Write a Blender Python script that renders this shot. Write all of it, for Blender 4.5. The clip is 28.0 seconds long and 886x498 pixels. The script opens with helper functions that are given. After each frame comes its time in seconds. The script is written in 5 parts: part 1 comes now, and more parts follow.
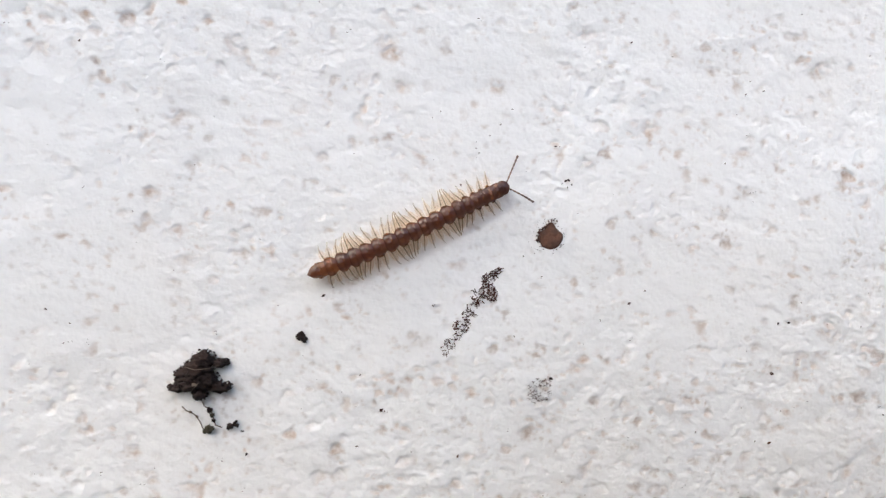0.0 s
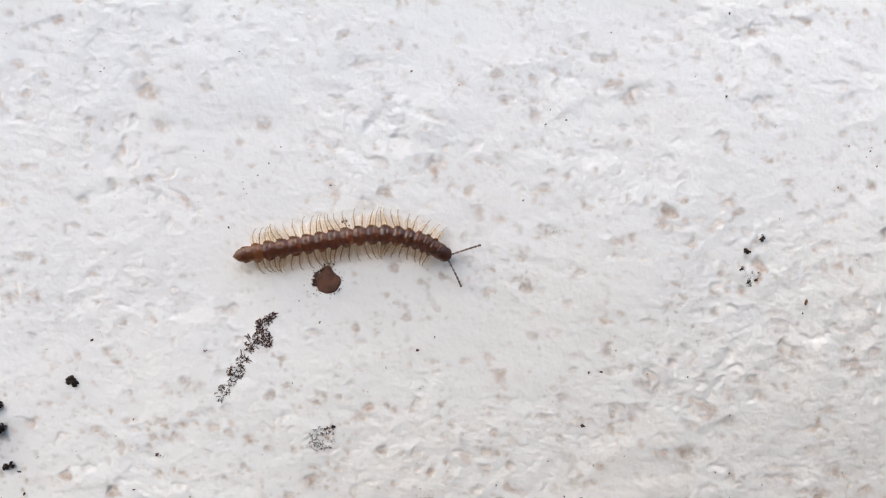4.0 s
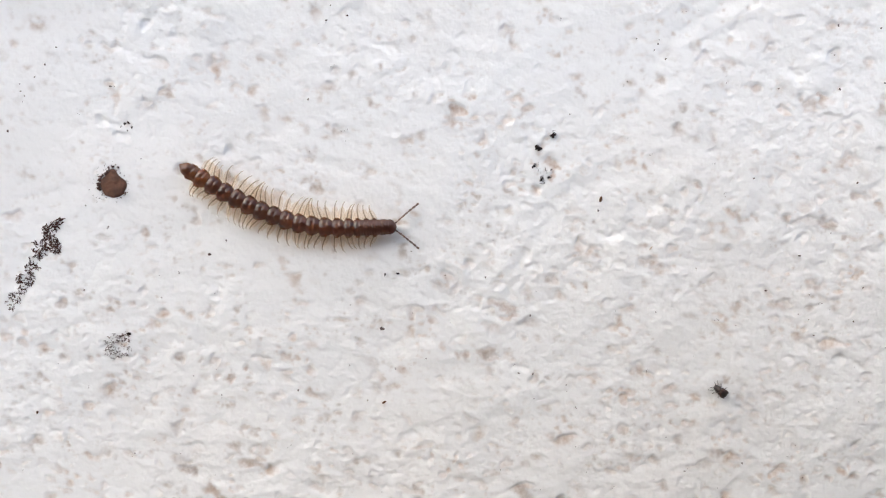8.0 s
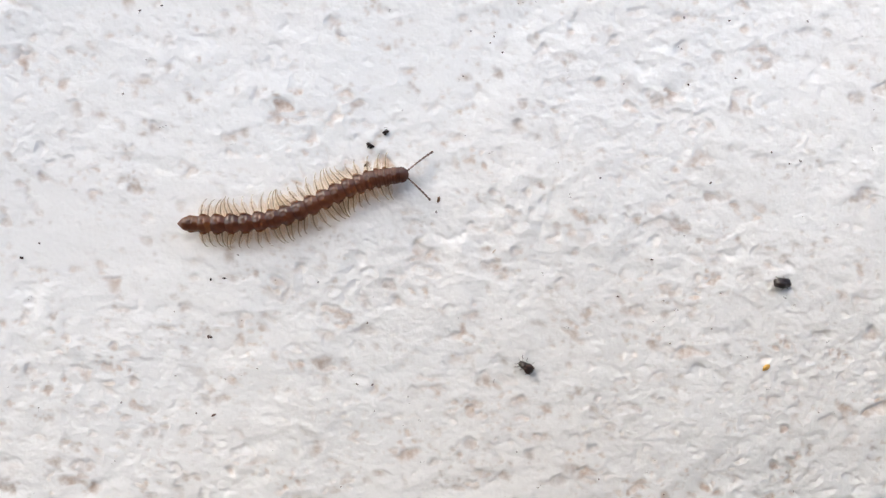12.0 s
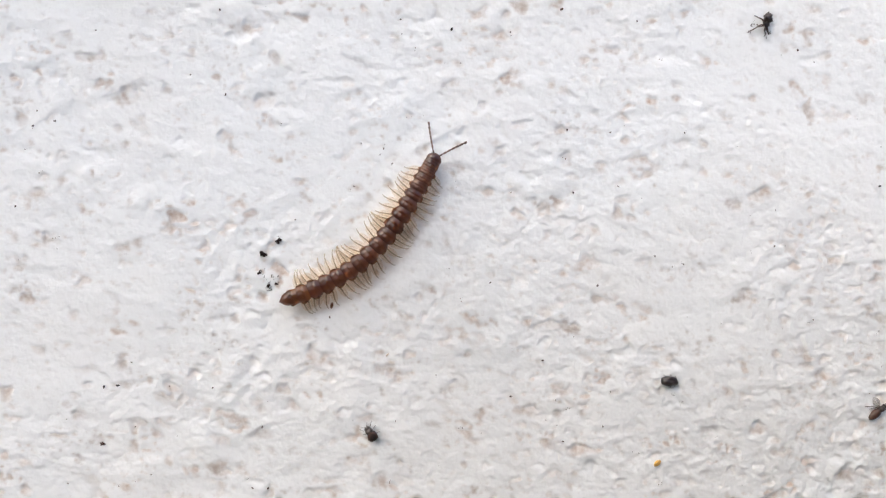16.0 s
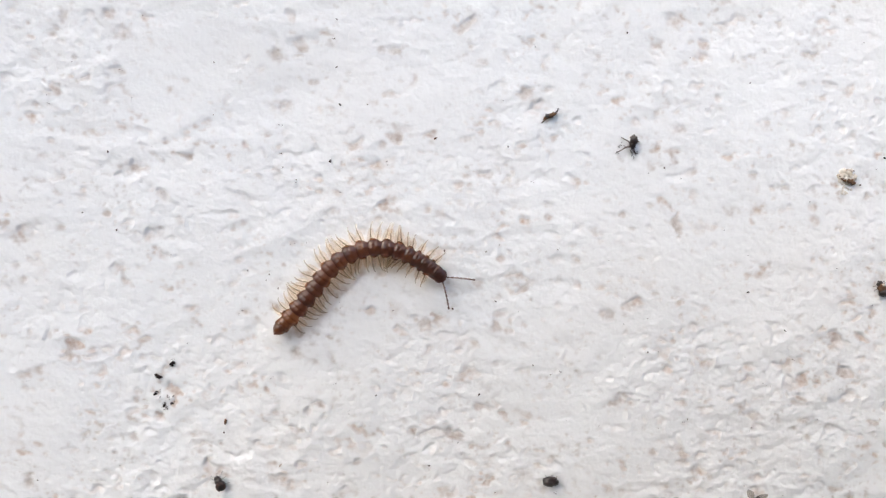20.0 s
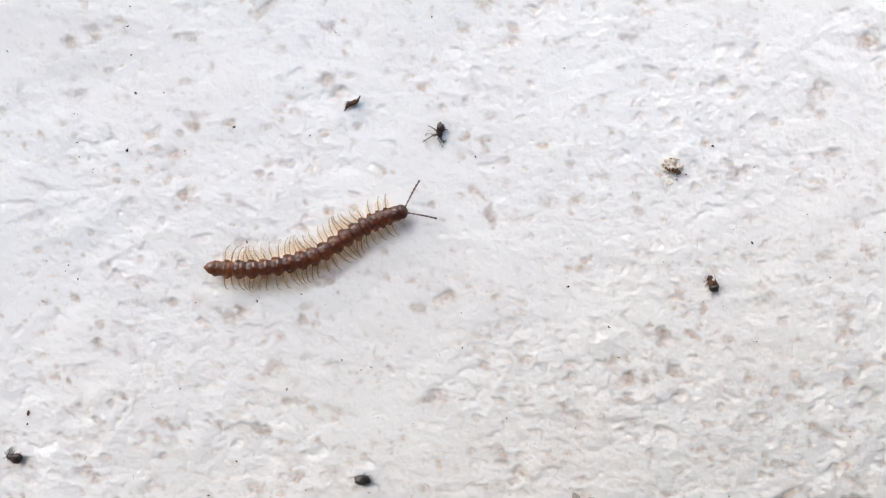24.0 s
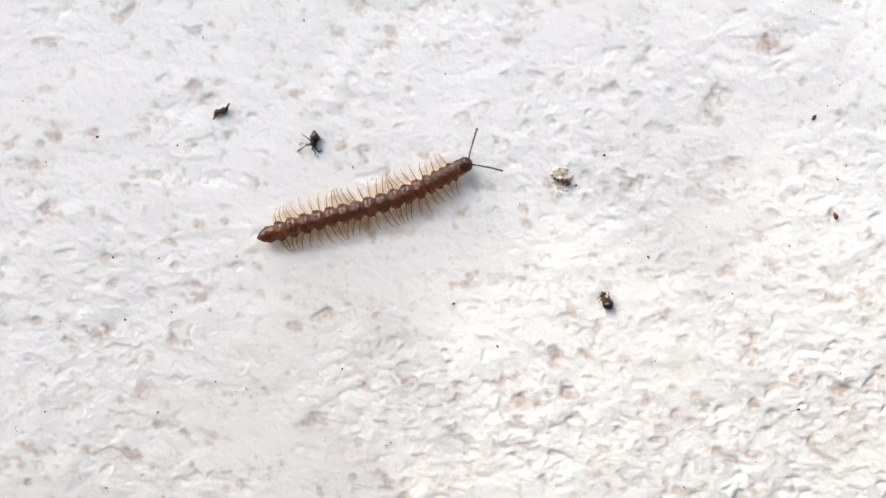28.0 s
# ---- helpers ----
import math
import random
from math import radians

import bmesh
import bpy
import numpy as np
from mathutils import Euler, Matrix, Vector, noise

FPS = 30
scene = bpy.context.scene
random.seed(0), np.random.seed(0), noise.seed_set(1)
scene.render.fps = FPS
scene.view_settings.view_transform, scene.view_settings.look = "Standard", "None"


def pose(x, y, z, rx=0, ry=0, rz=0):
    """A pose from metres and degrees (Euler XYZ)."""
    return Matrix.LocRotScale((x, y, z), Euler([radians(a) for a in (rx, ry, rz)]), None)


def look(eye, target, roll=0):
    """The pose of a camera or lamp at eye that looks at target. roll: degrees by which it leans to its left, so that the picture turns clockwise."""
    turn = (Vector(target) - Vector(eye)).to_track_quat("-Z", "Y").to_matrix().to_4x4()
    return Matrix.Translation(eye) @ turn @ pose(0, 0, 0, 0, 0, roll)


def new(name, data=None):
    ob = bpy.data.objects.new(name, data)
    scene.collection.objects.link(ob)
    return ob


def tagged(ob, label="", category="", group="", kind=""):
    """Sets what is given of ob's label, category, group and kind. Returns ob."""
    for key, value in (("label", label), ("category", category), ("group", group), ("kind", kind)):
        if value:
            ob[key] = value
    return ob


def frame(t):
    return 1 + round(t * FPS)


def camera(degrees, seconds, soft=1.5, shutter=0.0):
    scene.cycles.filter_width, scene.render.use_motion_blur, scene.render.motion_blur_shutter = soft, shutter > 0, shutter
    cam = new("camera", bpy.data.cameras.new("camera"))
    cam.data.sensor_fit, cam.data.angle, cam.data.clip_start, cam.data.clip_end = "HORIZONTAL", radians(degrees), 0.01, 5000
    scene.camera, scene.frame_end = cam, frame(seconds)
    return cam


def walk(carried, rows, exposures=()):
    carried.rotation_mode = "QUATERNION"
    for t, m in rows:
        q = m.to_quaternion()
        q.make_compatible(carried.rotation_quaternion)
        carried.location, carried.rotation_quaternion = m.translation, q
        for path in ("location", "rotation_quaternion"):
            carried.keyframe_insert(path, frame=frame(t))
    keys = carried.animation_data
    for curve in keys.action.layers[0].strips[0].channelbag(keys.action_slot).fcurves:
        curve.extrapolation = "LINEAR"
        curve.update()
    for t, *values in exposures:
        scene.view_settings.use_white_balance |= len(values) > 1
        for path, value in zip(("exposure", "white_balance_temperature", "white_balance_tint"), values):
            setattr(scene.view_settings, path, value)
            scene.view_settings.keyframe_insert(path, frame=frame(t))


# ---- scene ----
cam = camera(66, 28.0, soft=1.3, shutter=0.35)
CAMERA_ROWS = [
    (0, pose(-0.01994, -0.06473, 0.00305, 86.123, -1.636, -8.058)),
    (0.5, pose(-0.01629, -0.06439, 0.00349, 86.189, -1.914, -8.044)),
    (1, pose(-0.01264, -0.06376, 0.00490, 85.478, -1.942, -8.188)),
    (1.5, pose(-0.00865, -0.06334, 0.00532, 85.458, -1.711, -7.724)),
    (2, pose(0.00035, -0.06580, 0.00543, 86.186, -1.579, -5.714)),
    (2.5, pose(0.00428, -0.06802, 0.00582, 85.927, -1.313, -3.764)),
    (4.5, pose(0.01054, -0.06192, 0.01164, 81.742, -1.315, -1.622)),
    (5, pose(0.01290, -0.06204, 0.00703, 80.650, -0.988, -2.105)),
    (5.5, pose(0.01383, -0.06202, 0.00653, 80.138, -0.759, -2.010)),
    (6, pose(0.01441, -0.06265, 0.00368, 80.758, -0.885, -2.236)),
    (6.5, pose(0.01460, -0.06608, 0.00685, 80.306, -0.644, -2.348)),
    (7, pose(0.01488, -0.06427, 0.00362, 80.757, -0.658, -2.829)),
    (7.5, pose(0.02249, -0.06322, 0.00223, 81.292, -0.261, -2.531)),
    (8, pose(0.02754, -0.06420, 0.00316, 81.835, -0.227, -2.442)),
    (8.5, pose(0.02818, -0.06298, 0.00267, 81.630, -0.074, -2.214)),
    (9, pose(0.02573, -0.06113, 0.00058, 82.186, -0.466, -2.490)),
    (9.5, pose(0.02950, -0.06588, 0.00297, 81.018, -0.475, -2.528)),
    (10, pose(0.02931, -0.06621, 0.00075, 81.403, -0.140, -2.584)),
    (10.5, pose(0.03137, -0.06671, 0.00060, 82.304, -0.356, -2.807)),
    (11, pose(0.03303, -0.06534, 0.00093, 82.675, -0.366, -2.871)),
    (11.5, pose(0.03778, -0.06298, 0.00276, 82.456, -0.366, -2.861)),
    (13.5, pose(0.04969, -0.05845, -0.00264, 85.190, 0.220, -2.468)),
    (14, pose(0.04466, -0.05661, 0.00131, 85.048, -0.310, -2.905)),
    (14.5, pose(0.04653, -0.05936, 0.00850, 84.665, -0.133, -4.751)),
    (15, pose(0.04981, -0.05952, 0.00624, 84.244, -0.161, -4.036)),
    (15.5, pose(0.05080, -0.06284, 0.00834, 84.837, -0.103, -4.721)),
    (16, pose(0.05043, -0.06283, 0.00899, 85.355, -0.122, -4.662)),
    (16.5, pose(0.05323, -0.06250, 0.01148, 85.262, -0.046, -4.432)),
    (17, pose(0.05608, -0.06184, 0.01620, 84.972, 0.372, -4.279)),
    (17.5, pose(0.05642, -0.06121, 0.01882, 85.072, 0.380, -4.418)),
    (18, pose(0.05793, -0.06260, 0.01979, 84.634, 0.377, -4.291)),
    (18.5, pose(0.05706, -0.06721, 0.02119, 84.670, 0.393, -4.295)),
    (19, pose(0.05946, -0.06677, 0.02125, 84.765, 0.809, -4.336)),
    (19.5, pose(0.06294, -0.06618, 0.02045, 84.673, 1.138, -4.312)),
    (20, pose(0.06188, -0.06632, 0.02139, 84.578, 1.087, -4.470)),
    (20.5, pose(0.05892, -0.06570, 0.01864, 84.573, 0.885, -4.387)),
    (21, pose(0.06104, -0.06659, 0.01840, 84.561, 0.664, -4.440)),
    (21.5, pose(0.06524, -0.06654, 0.01706, 84.368, 0.747, -4.290)),
    (22, pose(0.07148, -0.06558, 0.01679, 83.607, 0.970, -4.049)),
    (22.5, pose(0.07860, -0.06733, 0.01767, 83.582, 1.302, -2.500)),
    (24.5, pose(0.08409, -0.06544, 0.02011, 85.155, 1.137, -1.743)),
    (25, pose(0.08184, -0.06540, 0.02025, 85.331, 1.066, -1.985)),
    (25.5, pose(0.08667, -0.06416, 0.01978, 85.407, 1.022, -1.746)),
    (26, pose(0.09155, -0.06304, 0.01696, 84.763, 0.924, -1.341)),
    (26.5, pose(0.09297, -0.06272, 0.01910, 84.686, 1.423, -1.505)),
    (27, pose(0.09059, -0.06247, 0.01924, 84.674, 1.462, -1.738)),
    (27.5, pose(0.09320, -0.06311, 0.01889, 85.014, 1.303, -1.621)),
    (28, pose(0.09592, -0.06265, 0.02027, 85.131, 1.278, -1.310)),
]
walk(cam, CAMERA_ROWS, exposures=[(0.0, 1.85, 6640, 4), (4.5, 1.80, 6640, 4), (11.0, 1.82, 6640, 4), (14.0, 1.79, 6660, 4), (16.0, 1.78, 6640, 4), (19.0, 1.78, 6580, 4), (20.4, 1.78, 6560, 4), (20.9, 1.64, 6580, 4), (21.2, 1.68, 6580, 4), (21.7, 1.79, 6560, 4), (25.0, 1.78, 6560, 4), (26.2, 1.76, 6560, 4), (27.0, 1.66, 6560, 4), (28.0, 1.62, 6560, 4)])

# ---- world and sun ----
SUN_WAY = Vector((-0.52, -0.40, 0.76)).normalized()
world = bpy.data.worlds.new("sky")
scene.world = world
world.use_nodes = True
wn = world.node_tree
sky = wn.nodes.new("ShaderNodeTexSky")
sky.sky_type = "NISHITA"
sky.sun_disc = False
sky.sun_elevation = math.asin(SUN_WAY.z)
sky.sun_rotation = math.atan2(SUN_WAY.x, SUN_WAY.y)
sky.air_density, sky.dust_density, sky.ozone_density = 0.8, 4.0, 0.6
wn.links.new(sky.outputs[0], wn.nodes["Background"].inputs[0])
wn.nodes["Background"].inputs[1].default_value = 0.15
sun = new("sun", bpy.data.lights.new("sun", "SUN"))
sun.data.energy, sun.data.angle, sun.data.color = 0.62, radians(0.53), (1.0, 0.96, 0.9)
sun.matrix_basis = look(SUN_WAY * 5, (0, 0, 0))

MM = 0.001


# ---- materials ----
def material(name, colour, rough=0.6, vary=0.15, grain=900.0, bump=0.0, metal=0.0, coat=0.0, through_light=0.0, second=None, blotch=250.0, glow=None, clear=0.0, tint=(1, 1, 1)):
    """A surface with blotches and grain at real size."""
    m = bpy.data.materials.new(name)
    m.use_nodes = True
    t = m.node_tree
    b = t.nodes["Principled BSDF"]
    b.inputs["Roughness"].default_value = rough
    b.inputs["Metallic"].default_value = metal
    b.inputs["Coat Weight"].default_value = coat
    b.inputs["Coat Roughness"].default_value = 0.15
    co = t.nodes.new("ShaderNodeTexCoord")
    n1 = t.nodes.new("ShaderNodeTexNoise")
    n1.inputs["Scale"].default_value, n1.inputs["Detail"].default_value = blotch, 3
    n2 = t.nodes.new("ShaderNodeTexNoise")
    n2.inputs["Scale"].default_value, n2.inputs["Detail"].default_value = grain, 4
    for n in (n1, n2):
        t.links.new(co.outputs["Object"], n.inputs["Vector"])
    mix = t.nodes.new("ShaderNodeMix")
    mix.data_type = "RGBA"
    other = second or tuple(c * (1 - vary) for c in colour)
    mix.inputs["A"].default_value = (*colour, 1)
    mix.inputs["B"].default_value = (*other, 1)
    ramp = t.nodes.new("ShaderNodeMapRange")
    ramp.inputs["From Min"].default_value, ramp.inputs["From Max"].default_value = 0.35, 0.65
    t.links.new(n1.outputs[0], ramp.inputs[0])
    t.links.new(ramp.outputs[0], mix.inputs[0])
    hue = t.nodes.new("ShaderNodeHueSaturation")
    val = t.nodes.new("ShaderNodeMapRange")
    val.inputs["To Min"].default_value, val.inputs["To Max"].default_value = 1 - vary * 1.5, 1 + vary * 1.5
    t.links.new(n2.outputs[0], val.inputs[0])
    t.links.new(val.outputs[0], hue.inputs["Value"])
    t.links.new(mix.outputs["Result"], hue.inputs["Color"])
    t.links.new(hue.outputs[0], b.inputs["Base Color"])
    if bump:
        bp = t.nodes.new("ShaderNodeBump")
        bp.inputs["Strength"].default_value, bp.inputs["Distance"].default_value = 0.8, bump
        t.links.new(n2.outputs[0], bp.inputs["Height"])
        t.links.new(bp.outputs[0], b.inputs["Normal"])
    if through_light:
        tr = t.nodes.new("ShaderNodeBsdfTranslucent")
        if glow:
            tr.inputs["Color"].default_value = (*glow, 1)
        else:
            t.links.new(hue.outputs[0], tr.inputs["Color"])
        ms = t.nodes.new("ShaderNodeMixShader")
        ms.inputs[0].default_value = through_light
        out = t.nodes["Material Output"]
        t.links.new(b.outputs[0], ms.inputs[1])
        t.links.new(tr.outputs[0], ms.inputs[2])
        t.links.new(ms.outputs[0], out.inputs["Surface"])
        if clear:
            see = t.nodes.new("ShaderNodeBsdfTransparent")
            see.inputs["Color"].default_value = (*tint, 1)
            mc = t.nodes.new("ShaderNodeMixShader")
            mc.inputs[0].default_value = clear
            t.links.new(ms.outputs[0], mc.inputs[1])
            t.links.new(see.outputs[0], mc.inputs[2])
            t.links.new(mc.outputs[0], out.inputs["Surface"])
    return m


def plaster_material():
    m = bpy.data.materials.new("white_plaster")
    m.use_nodes = True
    t = m.node_tree
    b = t.nodes["Principled BSDF"]
    b.inputs["Roughness"].default_value = 0.95
    b.inputs["Specular IOR Level"].default_value = 0.15
    co = t.nodes.new("ShaderNodeTexCoord")

    def noise_tex(scale, detail=3.0, rough=0.5):
        n = t.nodes.new("ShaderNodeTexNoise")
        n.inputs["Scale"].default_value, n.inputs["Detail"].default_value, n.inputs["Roughness"].default_value = scale, detail, rough
        t.links.new(co.outputs["Object"], n.inputs["Vector"])
        return n.outputs[0]

    def ranged(value, lo, hi, a, z):
        r = t.nodes.new("ShaderNodeMapRange")
        for i, v in enumerate((lo, hi, a, z)):
            r.inputs[i + 1].default_value = v
        t.links.new(value, r.inputs[0])
        return r.outputs[0]

    def mixed(fac, a, z):
        x = t.nodes.new("ShaderNodeMix")
        x.data_type = "RGBA"
        t.links.new(fac, x.inputs[0])
        for key, c in (("A", a), ("B", z)):
            if isinstance(c, tuple):
                x.inputs[key].default_value = (*c, 1)
            else:
                t.links.new(c, x.inputs[key])
        return x.outputs["Result"]

    base = mixed(ranged(noise_tex(45), 0.35, 0.65, 0, 1), (0.80, 0.79, 0.785), (0.81, 0.81, 0.815))
    # ochre and grey: sand and dirt stains, plus shade painted in the hollows
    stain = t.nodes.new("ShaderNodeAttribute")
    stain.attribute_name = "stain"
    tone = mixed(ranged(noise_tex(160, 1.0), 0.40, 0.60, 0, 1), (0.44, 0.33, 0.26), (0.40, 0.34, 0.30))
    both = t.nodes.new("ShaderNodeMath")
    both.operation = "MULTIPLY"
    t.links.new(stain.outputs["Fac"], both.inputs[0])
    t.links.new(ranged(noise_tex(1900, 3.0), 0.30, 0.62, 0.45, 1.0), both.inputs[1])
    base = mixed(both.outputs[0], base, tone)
    base = mixed(ranged(noise_tex(2600, 2.0), 0.66, 0.74, 0, 0.25), base, (0.60, 0.58, 0.57))
    t.links.new(base, b.inputs["Base Color"])
    bp = t.nodes.new("ShaderNodeBump")
    bp.inputs["Strength"].default_value, bp.inputs["Distance"].default_value = 1.0, 0.00006
    t.links.new(noise_tex(2600, 4.0, 0.6), bp.inputs["Height"])
    t.links.new(bp.outputs[0], b.inputs["Normal"])
    return m


PLASTER = plaster_material()
CHITIN = material("brown_chitin", (0.046, 0.017, 0.013), 0.22, 0.4, 1500, 0.00022, coat=0.6, through_light=0.30, second=(0.022, 0.010, 0.008), blotch=900, glow=(0.44, 0.21, 0.15), clear=0.13, tint=(1.0, 0.62, 0.50))
CHITIN.node_tree.nodes["Principled BSDF"].inputs["Specular IOR Level"].default_value = 0.5
CHITIN.node_tree.nodes["Principled BSDF"].inputs["Coat Roughness"].default_value = 0.12
CHITIN_RIM = material("amber_chitin", (0.075, 0.031, 0.019), 0.24, 0.2, 2500, 0.00005, coat=0.5, through_light=0.30, second=(0.07, 0.026, 0.012), blotch=900, glow=(0.60, 0.30, 0.15), clear=0.12, tint=(1.0, 0.58, 0.34))
KEEL = material("pale_keel", (0.19, 0.125, 0.095), 0.25, 0.25, 2500, 0.00003, coat=0.5, through_light=0.30, second=(0.10, 0.06, 0.045), blotch=1100, glow=(0.85, 0.55, 0.32), clear=0.5, tint=(1.0, 0.66, 0.42))
# one film for the pale leg bases and the warm haze beside the body
LEG_BASE_HAZE = material("cream_leg_base_haze", (0.80, 0.68, 0.52), 0.5, 0.10, 3000, 0.0, through_light=0.6, second=(0.72, 0.58, 0.42), blotch=1200, glow=(0.96, 0.82, 0.62), clear=0.932, tint=(1.0, 0.965, 0.925))
LEG_TIP = material("grey_leg_tip", (0.50, 0.45, 0.37), 0.4, 0.12, 3000, 0.0, through_light=0.3, second=(0.34, 0.30, 0.23), blotch=1200, glow=(0.7, 0.6, 0.45), clear=0.58, tint=(1.0, 0.92, 0.80))
BELLY = material("pale_amber_belly", (0.84, 0.60, 0.38), 0.5, 0.12, 2500, 0.0, through_light=0.6, second=(0.80, 0.54, 0.32), blotch=900, glow=(0.98, 0.74, 0.48), clear=0.80, tint=(1.0, 0.90, 0.74))
FEELER = material("feeler_brown", (0.06, 0.032, 0.024), 0.5, 0.3, 3000, 0.0, second=(0.20, 0.12, 0.085), blotch=1600)
SOIL = material("black_soil", (0.012, 0.0052, 0.0040), 0.95, 0.45, 2500, 0.0003, second=(0.024, 0.011, 0.008), blotch=700)
SOIL_DRY = material("dark_brown_dirt", (0.040, 0.018, 0.014), 0.95, 0.35, 2500, 0.0001, second=(0.095, 0.05, 0.04), blotch=900)
CLAY = material("brown_clay", (0.160, 0.072, 0.044), 0.9, 0.35, 1800, 0.0003, second=(0.075, 0.036, 0.025), blotch=1100)
BLACK_SHELL = material("black_insect_shell", (0.012, 0.008, 0.007), 0.35, 0.3, 3500, 0.00002, second=(0.03, 0.018, 0.014), blotch=1200)
BROWN_SHELL = material("brown_insect_shell", (0.060, 0.026, 0.016), 0.45, 0.3, 3500, 0.00002, second=(0.03, 0.011, 0.008), blotch=1200)
WING = material("insect_wing", (0.45, 0.38, 0.29), 0.35, 0.15, 3000, 0.0, second=(0.33, 0.27, 0.20), blotch=900)
WING.node_tree.nodes["Principled BSDF"].inputs["Alpha"].default_value = 0.32
SEED = material("straw_husk", (0.50, 0.30, 0.07), 0.7, 0.2, 2600, 0.00003, second=(0.38, 0.22, 0.06), blotch=900)
SAND = material("sand_grain", (0.42, 0.33, 0.26), 0.9, 0.2, 2600, 0.00005, second=(0.52, 0.44, 0.37), blotch=700)
GRIT = material("pale_grit", (0.70, 0.66, 0.60), 0.9, 0.15, 2600, 0.00012, second=(0.52, 0.44, 0.35), blotch=1500)
RUST = material("rust_crumb", (0.13, 0.062, 0.028), 0.9, 0.3, 2600, 0.00005, second=(0.06, 0.03, 0.018), blotch=900)
MOSS = material("dry_moss", (0.06, 0.05, 0.025), 0.95, 0.3, 2600, 0.0001, second=(0.03, 0.024, 0.015), blotch=900)
ROOT = material("dry_root", (0.13, 0.10, 0.08), 0.9, 0.2, 2600, 0.00003, second=(0.09, 0.06, 0.04), blotch=900)
DARK_GLASS = material("dark_grey_glass", (0.02, 0.02, 0.022), 0.25, 0.1, 200, 0.0)
EARTH = material("grey_earth", (0.083, 0.083, 0.084), 0.95, 0.25, 60, 0.004, second=(0.056, 0.056, 0.057), blotch=2)
BARK = material("grey_bark", (0.12, 0.09, 0.07), 0.9, 0.25, 120, 0.001, second=(0.20, 0.16, 0.13), blotch=25)
LEAF = material("green_leaf", (0.05, 0.10, 0.025), 0.5, 0.25, 90, 0.0002, second=(0.08, 0.13, 0.03), blotch=20)


# ---- mesh helpers ----
def part(name, bm, mat, parent=None, label=""):
    """Links a bmesh as one mesh object under a thing or a part."""
    me = bpy.data.meshes.new(name)
    bm.normal_update()
    bm.to_mesh(me)
    bm.free()
    return mesh_part(name, me, mat, parent, label)


def mesh_part(name, me, mat, parent=None, label=""):
    if not me.materials:
        me.materials.append(mat)
    me.polygons.foreach_set("use_smooth", [True] * len(me.polygons))
    ob = new(name, me)
    if parent is not None:
        ob.parent = parent
    return tagged(ob, label)


def lump(bm, centre, size, rough=0.25, level=2, seed=0, freq=1.5, turn=0.0):
    """A rough ball of unequal half-axes."""
    got = bmesh.ops.create_icosphere(bm, subdivisions=level, radius=1.0)["verts"]
    c, s = math.cos(turn), math.sin(turn)
    off = Vector((seed * 3.7, seed * 1.3, -seed * 2.1))
    for v in got:
        k = 1 + rough * (noise.noise(v.co * freq + off) + 0.5 * noise.noise(v.co * freq * 2.7 + off))
        p = Vector((v.co.x * size[0], v.co.y * size[1], v.co.z * size[2])) * k
        v.co = Vector((p.x * c - p.y * s, p.x * s + p.y * c, p.z)) + Vector(centre)
    return got


def tube(bm, points, radii, sides=6, tip=True):
    """A tapered tube along points."""
    rings = []
    pts = [Vector(p) for p in points]
    for i, p in enumerate(pts):
        d = (pts[min(i + 1, len(pts) - 1)] - pts[max(i - 1, 0)]).normalized()
        a = d.orthogonal().normalized() if abs(d.z) > 0.95 else d.cross(Vector((0, 0, 1))).normalized()
        b = d.cross(a)
        rings.append([bm.verts.new(p + (a * math.cos(k * math.tau / sides) + b * math.sin(k * math.tau / sides)) * radii[i]) for k in range(sides)])
    for r, q in zip(rings, rings[1:]):
        for k in range(sides):
            bm.faces.new((r[k], r[(k + 1) % sides], q[(k + 1) % sides], q[k]))
    if tip:
        bm.faces.new(rings[0][::-1])
        bm.faces.new(rings[-1])


def scaled(pts):
    return [tuple(c * MM for c in p) for p in pts]


# ---- the wall ----
STEP = 0.13 * MM
FX0, FX1, FZ0, FZ1 = -60 * MM, 148 * MM, -44 * MM, 50 * MM
NX, NZ = int((FX1 - FX0) / STEP), int((FZ1 - FZ0) / STEP)


def field(seed, lx, lz, lean=0.0):
    """A random field of unit spread with features of about lx by lz millimetres, leaning by an angle."""
    rng = np.random.default_rng(seed)
    white = np.fft.rfft2(rng.standard_normal((NZ, NX)))
    kz = np.fft.fftfreq(NZ, STEP / MM)[:, None]
    kx = np.fft.rfftfreq(NX, STEP / MM)[None, :]
    c, s = math.cos(lean), math.sin(lean)
    a, b = kx * c + kz * s, -kx * s + kz * c
    f = np.fft.irfft2(white * np.exp(-((a * lx) ** 2 + (b * lz) ** 2) * 2.2), s=(NZ, NX))
    return f / f.std()


LEAN = radians(-16)


def soft(f, length):
    """The field f smoothed over length millimetres."""
    kz = np.fft.fftfreq(NZ, STEP / MM)[:, None]
    kx = np.fft.rfftfreq(NX, STEP / MM)[None, :]
    return np.fft.irfft2(np.fft.rfft2(f) * np.exp(-(kx ** 2 + kz ** 2) * length ** 2 * 2.2), s=(NZ, NX))


def hung(f, sag, levels=28):
    """The field f sheared along the wall: each layer hangs lower (or, if sag is negative, higher) by sag times its height."""
    high = f.max() / levels
    out = np.zeros_like(f)
    for k in range(levels):
        c = (k + 0.5) * high
        d = sag * c * MM / STEP
        n = math.floor(d)
        g = np.roll(f, -n, 0) * (1 - d + n) + np.roll(f, -n - 1, 0) * (d - n)
        out += high * np.clip((g - c) / high + 0.5, 0, 1)
    return out


